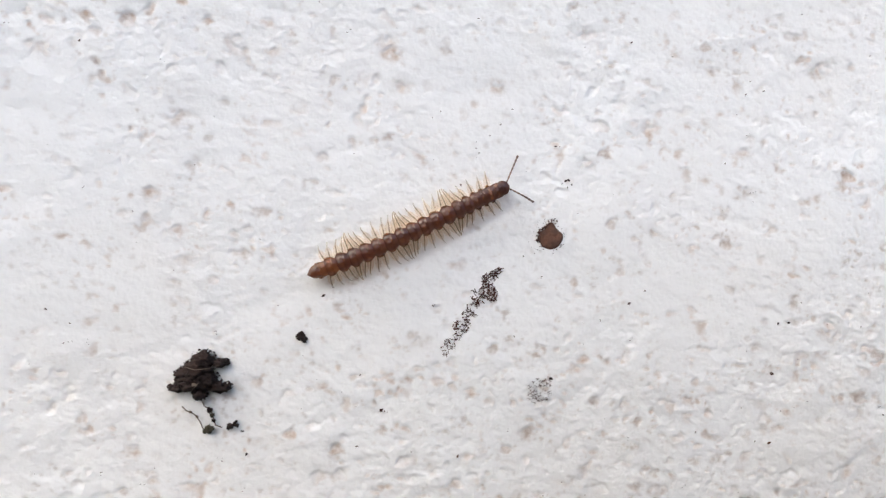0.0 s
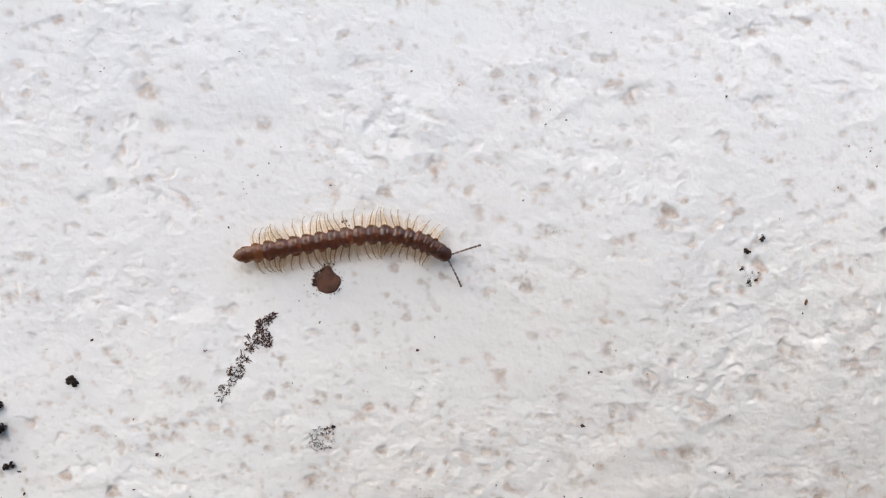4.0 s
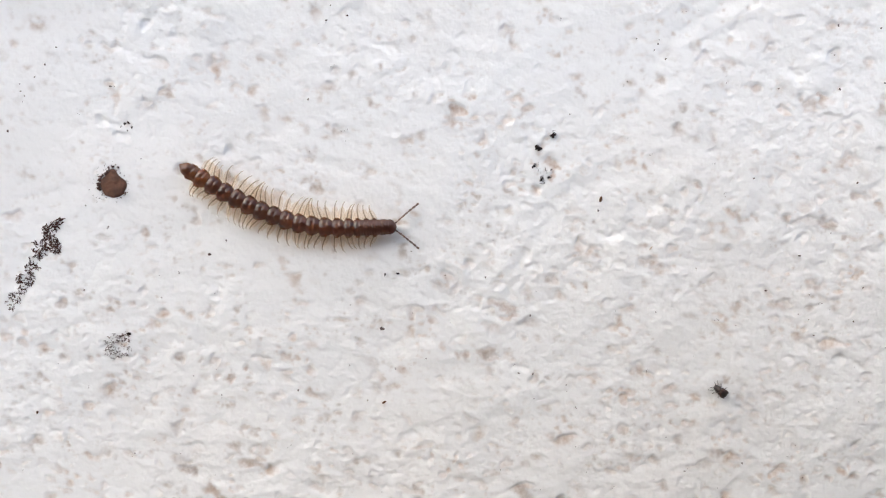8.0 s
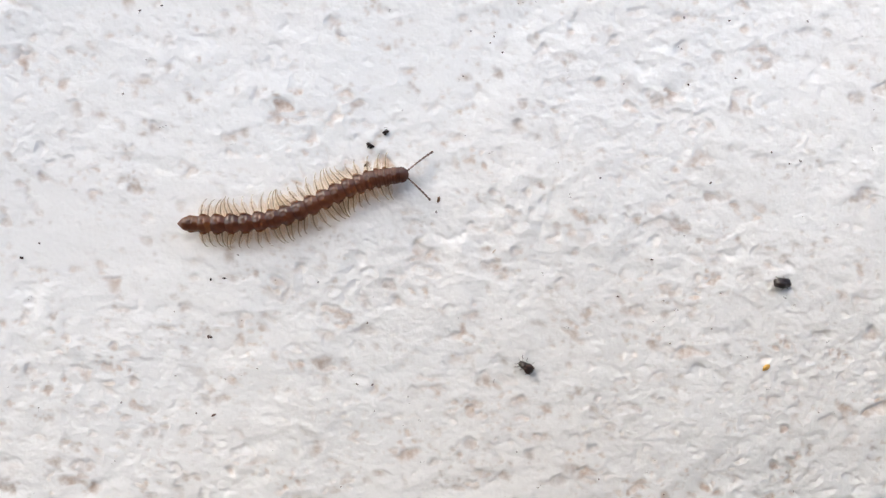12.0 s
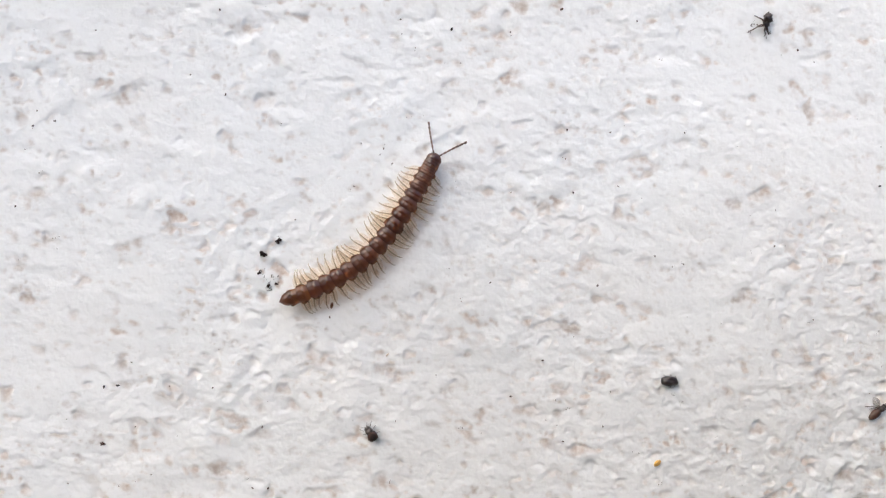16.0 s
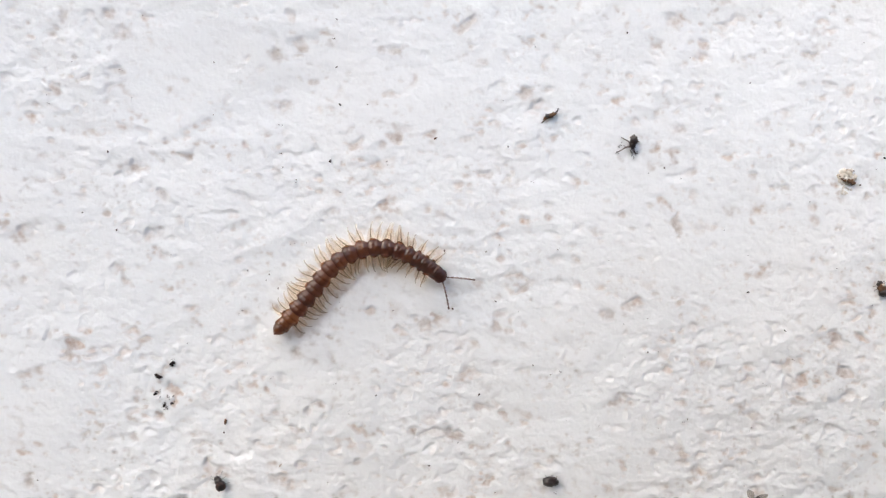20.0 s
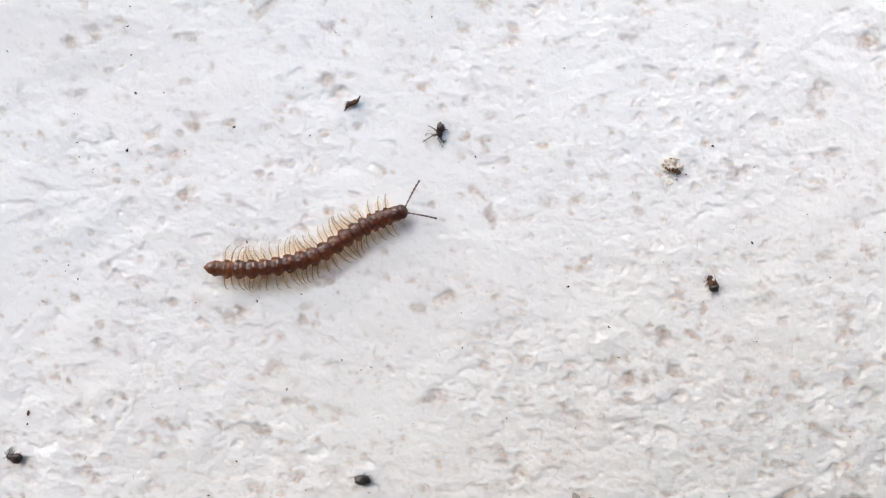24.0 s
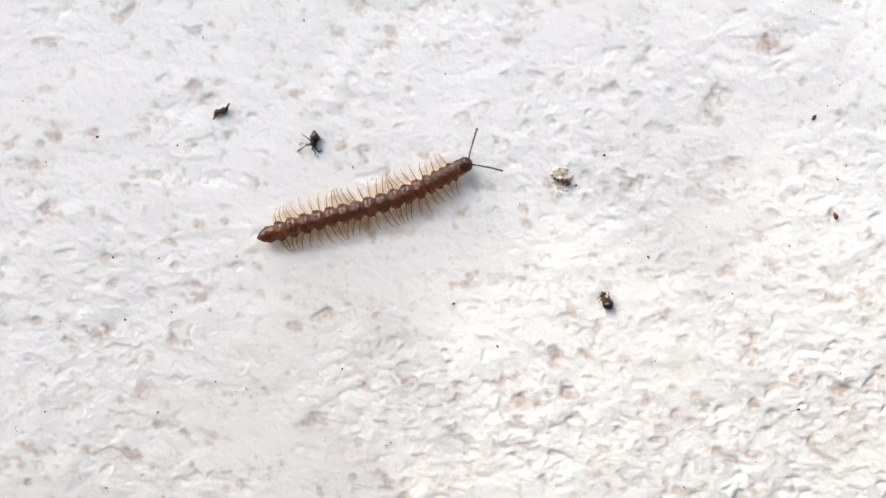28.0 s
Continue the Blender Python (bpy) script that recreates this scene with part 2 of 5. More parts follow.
def lumps(seed, long, tall, cut, high):
    """Scattered lumps that rise out of a smooth coat."""
    f = field(seed, long, tall, LEAN) + 0.35 * field(seed + 50, long * 0.45, tall * 0.5, LEAN)
    return high * (1 - np.exp(-1.1 * np.clip(f - cut, 0, 4)))


SAND_SHADE_SPOTS = []


def spot(x, z, size, deep=0.85):
    """A hollow of about size millimetres at x, z, tinted for bare sand and shade."""
    SAND_SHADE_SPOTS.append((x, z, size, deep))


# 0.95 marks ochre sand stains, 0.75 mostly small shade marks put in the colour
spot(-46.3, 15.4, 1.42, 0.95)
spot(-16.7, 17.8, 1.54, 0.95)
spot(-35.0, 9.8, 1.03, 0.95)
spot(-5.9, 14.2, 1.42, 0.95)
spot(-34.3, -3.0, 1.29, 0.95)
spot(-29.3, -2.2, 1.03, 0.95)
spot(15.8, 16.8, 1.29, 0.95)
spot(28.3, 17.7, 1.67, 0.95)
spot(9.7, 11.1, 1.42, 0.95)
spot(-22.2, 6.9, 0.90, 0.95)
spot(-12.5, -10.4, 1.42, 0.95)
spot(-27.8, 1.7, 1.16, 0.95)
spot(-8.3, 12.5, 0.90, 0.95)
spot(27.3, 17.2, 1.60, 0.95)
spot(38.9, 17.1, 1.48, 0.95)
spot(20.1, 4.9, 1.60, 0.95)
spot(26.9, 4.3, 1.11, 0.95)
spot(44.4, -6.3, 1.60, 0.95)
spot(-16.0, 16.7, 1.48, 0.95)
spot(-21.1, 14.3, 0.86, 0.95)
spot(-15.1, 13.8, 1.36, 0.95)
spot(22.2, -11.2, 0.86, 0.95)
spot(51.0, 12.1, 1.11, 0.95)
spot(20.5, 10.2, 0.99, 0.95)
spot(50.5, -7.3, 1.04, 0.95)
spot(59.2, -11.8, 1.17, 0.95)
spot(64.0, -11.8, 1.43, 0.95)
spot(45.5, -19.0, 1.17, 0.95)
spot(53.0, -20.3, 1.30, 0.95)
spot(34.0, -24.0, 1.17, 0.95)
spot(41.1, -25.1, 1.04, 0.95)
spot(19.8, 8.9, 1.17, 0.95)
spot(37.1, 7.8, 1.04, 0.95)
spot(52.3, 5.4, 0.91, 0.95)
spot(65.4, 7.5, 1.56, 0.95)
spot(69.7, 2.4, 1.30, 0.95)
spot(59.4, -27.5, 1.56, 0.95)
spot(31.4, 30.7, 1.60, 0.95)
spot(51.9, 28.9, 1.60, 0.95)
spot(38.3, 23.5, 1.60, 0.95)
spot(65.9, 26.0, 1.11, 0.95)
spot(76.3, 28.6, 1.84, 0.95)
spot(90.7, 26.2, 1.23, 0.95)
spot(86.4, 9.0, 1.35, 0.95)
spot(85.1, -1.0, 1.84, 0.95)
spot(74.8, 2.4, 1.48, 0.95)
spot(64.9, -3.5, 0.86, 0.95)
spot(77.5, 17.9, 0.86, 0.95)
spot(61.8, 19.9, 0.98, 0.95)
spot(70.1, 36.7, 1.32, 0.95)
spot(92.9, 33.3, 1.32, 0.95)
spot(101.6, 27.8, 1.05, 0.95)
spot(89.8, 36.9, 1.45, 0.95)
spot(36.6, 37.5, 1.19, 0.95)
spot(93.1, -8.9, 1.19, 0.95)
spot(122.8, 28.3, 1.82, 0.95)
spot(115.8, 31.8, 1.43, 0.95)
spot(123.8, 12.2, 1.56, 0.95)
spot(104.8, 34.2, 1.04, 0.95)
spot(128.3, 30.7, 1.37, 0.95)
spot(134.2, 26.6, 1.00, 0.95)
spot(127.2, 32.8, 1.87, 0.95)
spot(-17.9, 14.3, 1.34, 0.75)
spot(-11.1, 17.2, 1.09, 0.75)
spot(-7.0, 10.4, 0.61, 0.75)
spot(-11.3, 15.4, 0.73, 0.75)
spot(-12.7, 6.7, 0.85, 0.75)
spot(-15.2, 7.2, 0.97, 0.75)
spot(-22.3, 14.8, 0.97, 0.75)
spot(-24.4, 9.0, 0.97, 0.75)
spot(-37.4, 3.1, 1.34, 0.75)
spot(-34.9, -0.1, 0.97, 0.75)
spot(-27.1, 18.8, 0.97, 0.75)
spot(-37.3, 18.2, 0.73, 0.75)
spot(-39.2, 12.3, 0.85, 0.75)
spot(-26.6, 16.3, 1.09, 0.75)
spot(-29.5, 16.1, 1.09, 0.75)
spot(-33.3, 6.5, 0.73, 0.75)
spot(13.5, 11.3, 0.85, 0.75)
spot(15.5, 11.8, 0.85, 0.75)
spot(17.0, 12.6, 0.73, 0.75)
spot(31.0, 18.1, 0.73, 0.75)
spot(40.1, 17.3, 1.34, 0.75)
spot(33.2, 6.2, 0.73, 0.75)
spot(21.6, 22.1, 0.73, 0.75)
spot(6.9, 19.0, 0.73, 0.75)
spot(2.1, 15.7, 1.09, 0.75)
spot(4.6, 21.1, 0.73, 0.75)
spot(30.1, 24.6, 0.73, 0.75)
spot(40.4, 21.1, 0.85, 0.75)
spot(35.5, 15.4, 0.85, 0.75)
spot(18.4, 3.2, 0.85, 0.75)
spot(-10.9, -14.3, 1.09, 0.75)
spot(-14.2, -20.3, 0.73, 0.75)
spot(-7.7, -21.8, 1.09, 0.75)
spot(-5.7, -16.4, 0.97, 0.75)
spot(-22.0, -14.7, 0.97, 0.75)
spot(-39.1, -20.7, 1.34, 0.75)
spot(34.6, -7.5, 0.85, 0.75)
spot(37.3, -12.0, 0.73, 0.75)
spot(15.4, -16.6, 0.97, 0.75)
spot(13.4, -17.1, 0.73, 0.75)
spot(21.6, -4.7, 0.85, 0.75)
spot(16.9, -11.4, 0.97, 0.75)
spot(30.5, -15.6, 0.73, 0.75)
spot(36.7, -16.8, 0.97, 0.75)
spot(24.2, -20.2, 1.21, 0.75)
spot(18.8, -22.8, 1.21, 0.75)
spot(16.4, -23.0, 0.97, 0.75)
spot(31.8, -25.0, 0.85, 0.75)
spot(5.2, -16.4, 0.73, 0.75)
spot(4.7, -23.6, 1.09, 0.75)
spot(6.4, -12.5, 0.85, 0.75)
spot(-1.5, 12.4, 0.84, 0.75)
spot(3.5, 7.2, 1.07, 0.75)
spot(10.5, 12.4, 0.95, 0.75)
spot(15.6, 5.9, 0.95, 0.75)
spot(21.9, 10.1, 0.84, 0.75)
spot(41.6, 14.2, 0.95, 0.75)
spot(42.5, 9.9, 1.07, 0.75)
spot(47.8, 9.5, 0.84, 0.75)
spot(44.8, 4.6, 0.95, 0.75)
spot(45.7, 3.7, 0.60, 0.75)
spot(54.6, 12.0, 1.07, 0.75)
spot(56.0, 11.4, 0.84, 0.75)
spot(56.3, 9.4, 0.60, 0.75)
spot(56.2, 7.6, 0.60, 0.75)
spot(53.7, 13.1, 0.72, 0.75)
spot(48.6, 12.1, 0.84, 0.75)
spot(44.1, 6.9, 0.72, 0.75)
spot(36.8, 12.7, 0.72, 0.75)
spot(53.4, -0.6, 0.95, 0.75)
spot(57.4, -4.5, 0.72, 0.75)
spot(49.6, -6.0, 0.95, 0.75)
spot(3.9, -12.2, 0.95, 0.75)
spot(3.1, -13.3, 1.07, 0.75)
spot(-1.8, -19.7, 1.43, 0.75)
spot(2.9, -24.8, 1.31, 0.75)
spot(-2.3, -26.0, 1.31, 0.75)
spot(8.4, -11.4, 0.84, 0.75)
spot(5.5, -25.1, 0.72, 0.75)
spot(3.1, -29.5, 1.19, 0.75)
spot(12.1, -26.0, 1.31, 0.75)
spot(-11.0, -23.4, 1.19, 0.75)
spot(-15.2, -30.6, 0.95, 0.75)
spot(21.9, -20.3, 0.95, 0.75)
spot(21.5, -24.3, 0.95, 0.75)
spot(32.4, -9.9, 0.72, 0.75)
spot(45.5, -22.9, 1.07, 0.75)
spot(42.3, -25.5, 1.43, 0.75)
spot(49.3, -27.4, 1.07, 0.75)
spot(55.0, -23.8, 1.31, 0.75)
spot(58.0, -27.1, 1.31, 0.75)
spot(47.2, -16.2, 1.31, 0.75)
spot(50.5, -21.7, 0.95, 0.75)
spot(86.9, -14.1, 1.30, 0.95)
spot(25.1, 18.2, 0.79, 0.75)
spot(42.0, 18.5, 0.91, 0.75)
spot(27.4, 13.2, 0.91, 0.75)
spot(22.1, 12.4, 0.91, 0.75)
spot(29.2, 13.9, 0.79, 0.75)
spot(25.2, 8.0, 0.57, 0.75)
spot(34.6, 6.4, 0.79, 0.75)
spot(48.5, 17.3, 0.68, 0.75)
spot(43.0, 14.3, 0.79, 0.75)
spot(41.8, 12.5, 0.68, 0.75)
spot(56.9, 20.8, 0.91, 0.75)
spot(56.2, 19.1, 0.79, 0.75)
spot(60.7, 13.5, 1.13, 0.75)
spot(67.6, 14.8, 0.91, 0.75)
spot(57.2, 11.4, 1.02, 0.75)
spot(68.7, 12.2, 0.68, 0.75)
spot(73.8, 12.1, 1.13, 0.75)
spot(70.5, 11.1, 0.68, 0.75)
spot(72.3, 10.0, 0.91, 0.75)
spot(67.5, 10.6, 0.79, 0.75)
spot(79.8, 15.0, 0.79, 0.75)
spot(72.7, 13.9, 0.79, 0.75)
spot(75.7, 16.5, 0.91, 0.75)
spot(72.0, 3.3, 0.79, 0.75)
spot(79.6, 3.1, 0.79, 0.75)
spot(82.6, 10.8, 0.79, 0.75)
spot(83.3, 8.1, 1.13, 0.75)
spot(87.1, 6.3, 1.02, 0.75)
spot(92.5, 6.3, 1.25, 0.75)
spot(92.8, 16.4, 1.13, 0.75)
spot(84.9, 18.0, 0.79, 0.75)
spot(83.2, 19.4, 0.68, 0.75)
spot(87.7, 18.8, 0.68, 0.75)
spot(91.2, 9.4, 0.68, 0.75)
spot(66.9, 1.5, 0.79, 0.75)
spot(62.2, 8.9, 0.68, 0.75)
spot(26.5, -6.7, 1.02, 0.75)
spot(23.4, -8.4, 0.91, 0.75)
spot(46.2, -21.5, 1.02, 0.75)
spot(25.7, -19.6, 0.79, 0.75)
spot(22.4, -15.1, 0.79, 0.75)
spot(17.6, -15.3, 1.02, 0.75)
spot(57.9, -6.2, 0.68, 0.75)
spot(59.9, -7.6, 0.79, 0.75)
spot(56.4, -7.2, 0.68, 0.75)
spot(71.1, -8.3, 0.91, 0.75)
spot(73.8, -9.0, 0.79, 0.75)
spot(66.7, -12.1, 0.91, 0.75)
spot(69.1, -12.1, 0.79, 0.75)
spot(66.2, -10.1, 0.79, 0.75)
spot(83.7, -10.6, 0.79, 0.75)
spot(77.7, -6.8, 0.91, 0.75)
spot(88.6, -15.3, 0.79, 0.75)
spot(92.2, -13.8, 1.13, 0.75)
spot(73.8, -17.0, 1.02, 0.75)
spot(66.1, -18.0, 0.91, 0.75)
spot(68.5, -18.1, 0.79, 0.75)
spot(73.0, -19.4, 1.02, 0.75)
spot(57.5, -16.8, 0.68, 0.75)
spot(62.5, -20.9, 1.02, 0.75)
spot(57.5, -21.8, 1.02, 0.75)
spot(84.9, -21.5, 1.02, 0.75)
spot(79.9, -22.2, 0.91, 0.75)
spot(91.5, -3.8, 0.79, 0.75)
spot(88.9, -5.4, 0.68, 0.75)
spot(90.0, -6.2, 0.68, 0.75)
spot(91.2, -6.8, 0.68, 0.75)
spot(93.6, -2.5, 0.79, 0.75)
spot(37.7, 35.6, 1.02, 0.75)
spot(36.8, 23.6, 0.64, 0.75)
spot(41.8, 30.6, 0.64, 0.75)
spot(51.6, 33.7, 1.27, 0.75)
spot(34.4, 26.7, 0.89, 0.75)
spot(37.5, 27.2, 0.89, 0.75)
spot(51.2, 22.4, 0.89, 0.75)
spot(61.5, 34.1, 0.76, 0.75)
spot(49.0, 33.4, 0.76, 0.75)
spot(50.2, 32.4, 0.89, 0.75)
spot(62.1, 23.8, 0.89, 0.75)
spot(91.4, 35.8, 0.76, 0.75)
spot(88.2, 34.4, 1.02, 0.75)
spot(82.5, 33.4, 0.89, 0.75)
spot(78.3, 34.2, 0.76, 0.75)
spot(104.2, 35.8, 0.76, 0.75)
spot(103.0, 35.6, 0.64, 0.75)
spot(107.7, 36.9, 1.14, 0.75)
spot(96.2, 18.1, 1.27, 0.75)
spot(98.9, 18.2, 1.02, 0.75)
spot(70.7, 27.2, 0.76, 0.75)
spot(72.4, 27.1, 0.76, 0.75)
spot(28.1, 4.5, 0.89, 0.75)
spot(47.1, 4.1, 1.02, 0.75)
spot(51.4, -8.2, 1.27, 0.75)
spot(22.5, -2.0, 1.14, 0.75)
spot(93.5, 8.2, 0.76, 0.75)
spot(72.1, 6.9, 0.89, 0.75)
spot(91.6, -0.4, 1.02, 0.75)
spot(108.4, 8.3, 1.14, 0.75)
spot(103.7, 2.5, 0.89, 0.75)
spot(97.6, -7.3, 0.89, 0.75)
spot(99.5, -11.4, 1.40, 0.75)
spot(101.7, 5.5, 0.76, 0.75)
spot(108.9, -1.9, 0.89, 0.75)
spot(101.8, -3.8, 0.76, 0.75)
spot(103.4, -4.8, 0.76, 0.75)
spot(105.0, -5.8, 0.76, 0.75)
spot(71.1, 32.8, 0.96, 0.75)
spot(60.8, 23.3, 1.20, 0.75)
spot(69.3, 22.2, 0.84, 0.75)
spot(64.7, 21.0, 0.72, 0.75)
spot(73.6, 21.1, 0.72, 0.75)
spot(74.7, 21.6, 0.72, 0.75)
spot(90.4, 28.1, 0.72, 0.75)
spot(64.5, 13.6, 0.84, 0.75)
spot(66.4, 14.8, 1.08, 0.75)
spot(56.9, 13.4, 0.84, 0.75)
spot(117.0, 30.0, 0.84, 0.75)
spot(105.3, 29.4, 1.08, 0.75)
spot(114.1, 27.8, 0.96, 0.75)
spot(118.4, 25.3, 0.96, 0.75)
spot(123.4, 22.1, 0.84, 0.75)
spot(112.4, 20.4, 0.84, 0.75)
spot(114.3, 20.7, 0.96, 0.75)
spot(110.3, 19.3, 0.96, 0.75)
spot(116.2, 16.1, 0.84, 0.75)
spot(113.0, 16.1, 0.72, 0.75)
spot(119.7, 12.1, 0.84, 0.75)
spot(112.8, 11.0, 1.20, 0.75)
spot(130.6, 21.3, 0.72, 0.75)
spot(130.7, 11.0, 0.72, 0.75)
spot(94.4, 16.5, 0.96, 0.75)
spot(55.5, -2.8, 0.84, 0.75)
spot(82.6, 3.5, 0.72, 0.75)
spot(84.9, -6.1, 0.84, 0.75)
spot(89.7, -10.4, 0.96, 0.75)
spot(100.3, 9.8, 0.96, 0.75)
spot(114.0, 3.9, 1.20, 0.75)
spot(112.3, 3.6, 0.84, 0.75)
spot(125.5, 6.3, 0.96, 0.75)
spot(125.6, 4.5, 0.72, 0.75)
spot(121.0, 4.0, 0.72, 0.75)
spot(124.8, 1.0, 0.84, 0.75)
spot(126.0, 0.2, 0.84, 0.75)
spot(106.4, 4.7, 0.72, 0.75)
spot(117.3, -0.0, 0.84, 0.75)
spot(117.3, -3.9, 1.20, 0.75)
spot(115.2, -5.2, 0.96, 0.75)
spot(119.5, -3.3, 0.84, 0.75)
spot(111.4, -7.1, 1.08, 0.75)
spot(114.4, -11.3, 0.96, 0.75)
spot(125.7, -10.8, 0.96, 0.75)
spot(126.8, -9.4, 1.08, 0.75)
spot(130.7, -9.2, 1.08, 0.75)
spot(130.6, -7.5, 1.08, 0.75)
spot(133.9, -7.6, 0.96, 0.75)
spot(134.2, -0.9, 0.96, 0.75)
spot(126.7, -5.8, 0.84, 0.75)
spot(133.8, -11.0, 0.96, 0.75)
spot(118.2, 8.6, 0.96, 0.75)


def spot_window(x, z, reach):
    i, j, r = (x * MM - FX0) / STEP, (z * MM - FZ0) / STEP, int(reach * MM / STEP) + 2
    j0, j1, i0, i1 = max(int(j) - r, 0), min(int(j) + r, NZ), max(int(i) - r, 0), min(int(i) + r, NX)
    v, u = np.mgrid[j0:max(j1, j0), i0:max(i1, i0)]
    return slice(j0, max(j1, j0)), slice(i0, max(i1, i0)), (u - i) * STEP / MM, (v - j) * STEP / MM


# the coat gets coarser towards the foot of the wall
COARSE = 1 / (1 + np.exp(-(0.22 * (FX0 / MM + np.arange(NX) * STEP / MM)[None, :] - 18.0 - (FZ0 / MM + np.arange(NZ) * STEP / MM)[:, None] + 5.0 * field(61, 18, 9, LEAN)) / 4.5))
ROUGH = np.clip(0.87 + 0.37 * COARSE + 0.22 * field(6, 9, 6, LEAN), 0.2, 1.8)


def build_gaps():
    """Hollows that the float left: a ledge above, a long slope out of the hollow below."""
    ragged = np.clip(0.75 + 0.45 * field(34, 0.5, 0.38, LEAN), 0, 2)
    p = ROUGH * (lumps(18, 1.2, 0.80, 1.40, 0.22) + lumps(24, 0.70, 0.46, 1.42, 0.15) + lumps(44, 0.42, 0.28, 1.5, 0.09)) + COARSE * lumps(27, 1.6, 0.9, 1.3, 0.20)
    for x0, z0, size, deep in SAND_SHADE_SPOTS:
        rows, cols, u, v = spot_window(x0, z0, size * 1.8)
        w = 0.5 * size
        p[rows, cols] += ragged[rows, cols] * 0.19 * size * deep * np.exp(-(u / w) ** 2 - (v / (0.62 * w)) ** 2)
    return p


GAPS = build_gaps()


def build_relief():
    """Heights in millimetres: soft waves, slumped lumps, crusts, sandy grain."""
    wave = 0.05 * field(1, 14, 10, LEAN) + 0.025 * field(2, 4.5, 3.2, LEAN)
    # broad swellings that slumped a little while wet
    f = ROUGH * (lumps(8, 2.4, 1.5, 0.4, 0.07) + lumps(14, 1.2, 0.85, 0.7, 0.05) + lumps(4, 0.65, 0.50, 0.9, 0.03) + lumps(7, 0.75, 0.6, 1.9, 0.12)) + COARSE * lumps(17, 2.3, 1.7, 0.4, 0.08)
    h = wave + 0.58 * soft(hung(f, 1.2), 0.19)
    h += ROUGH * (0.016 * field(70, 1.2, 0.9, LEAN) + 0.024 * field(71, 2.4, 1.8, LEAN))
    h -= 0.74 * soft(hung(GAPS, -1.8), 0.17)
    h += np.clip(ROUGH, 0.5, 1.5) * (0.005 * field(15, 0.26, 0.22) + 0.008 * field(5, 0.48, 0.34, LEAN)) + 0.012 * field(3, 1.3, 0.8, LEAN)
    h -= h.mean()
    edge = np.minimum.outer(np.minimum(np.arange(NZ), NZ - 1 - np.arange(NZ)), np.minimum(np.arange(NX), NX - 1 - np.arange(NX)))
    return 0.82 * h * np.clip(edge / 25.0, 0, 1)


RELIEF = build_relief()


def surf(x, z):
    """How far the plaster stands out at x, z, in metres."""
    i, j = (x - FX0) / STEP, (z - FZ0) / STEP
    if not (0 <= i < NX - 1 and 0 <= j < NZ - 1):
        return 0.0
    a, b = int(i), int(j)
    u, v = i - a, j - b
    q = RELIEF[b:b + 2, a:a + 2]
    return float((q[0, 0] * (1 - u) + q[0, 1] * u) * (1 - v) + (q[1, 0] * (1 - u) + q[1, 1] * u) * v) * MM


def build_stain_shade():
    """Sand and dirt stains plus painted shade of hollows, from 0 to 1."""
    # the deeper a hollow, the more shade goes into its colour
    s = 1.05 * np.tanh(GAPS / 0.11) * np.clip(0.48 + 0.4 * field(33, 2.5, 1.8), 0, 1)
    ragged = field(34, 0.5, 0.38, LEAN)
    for x, z, size, deep in SAND_SHADE_SPOTS:
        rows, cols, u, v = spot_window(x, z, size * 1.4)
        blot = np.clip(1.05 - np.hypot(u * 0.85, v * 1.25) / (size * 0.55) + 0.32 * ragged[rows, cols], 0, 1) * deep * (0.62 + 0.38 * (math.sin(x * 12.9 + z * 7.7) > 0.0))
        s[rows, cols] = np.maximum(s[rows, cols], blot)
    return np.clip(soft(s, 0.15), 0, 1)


STAIN_SHADE = build_stain_shade()


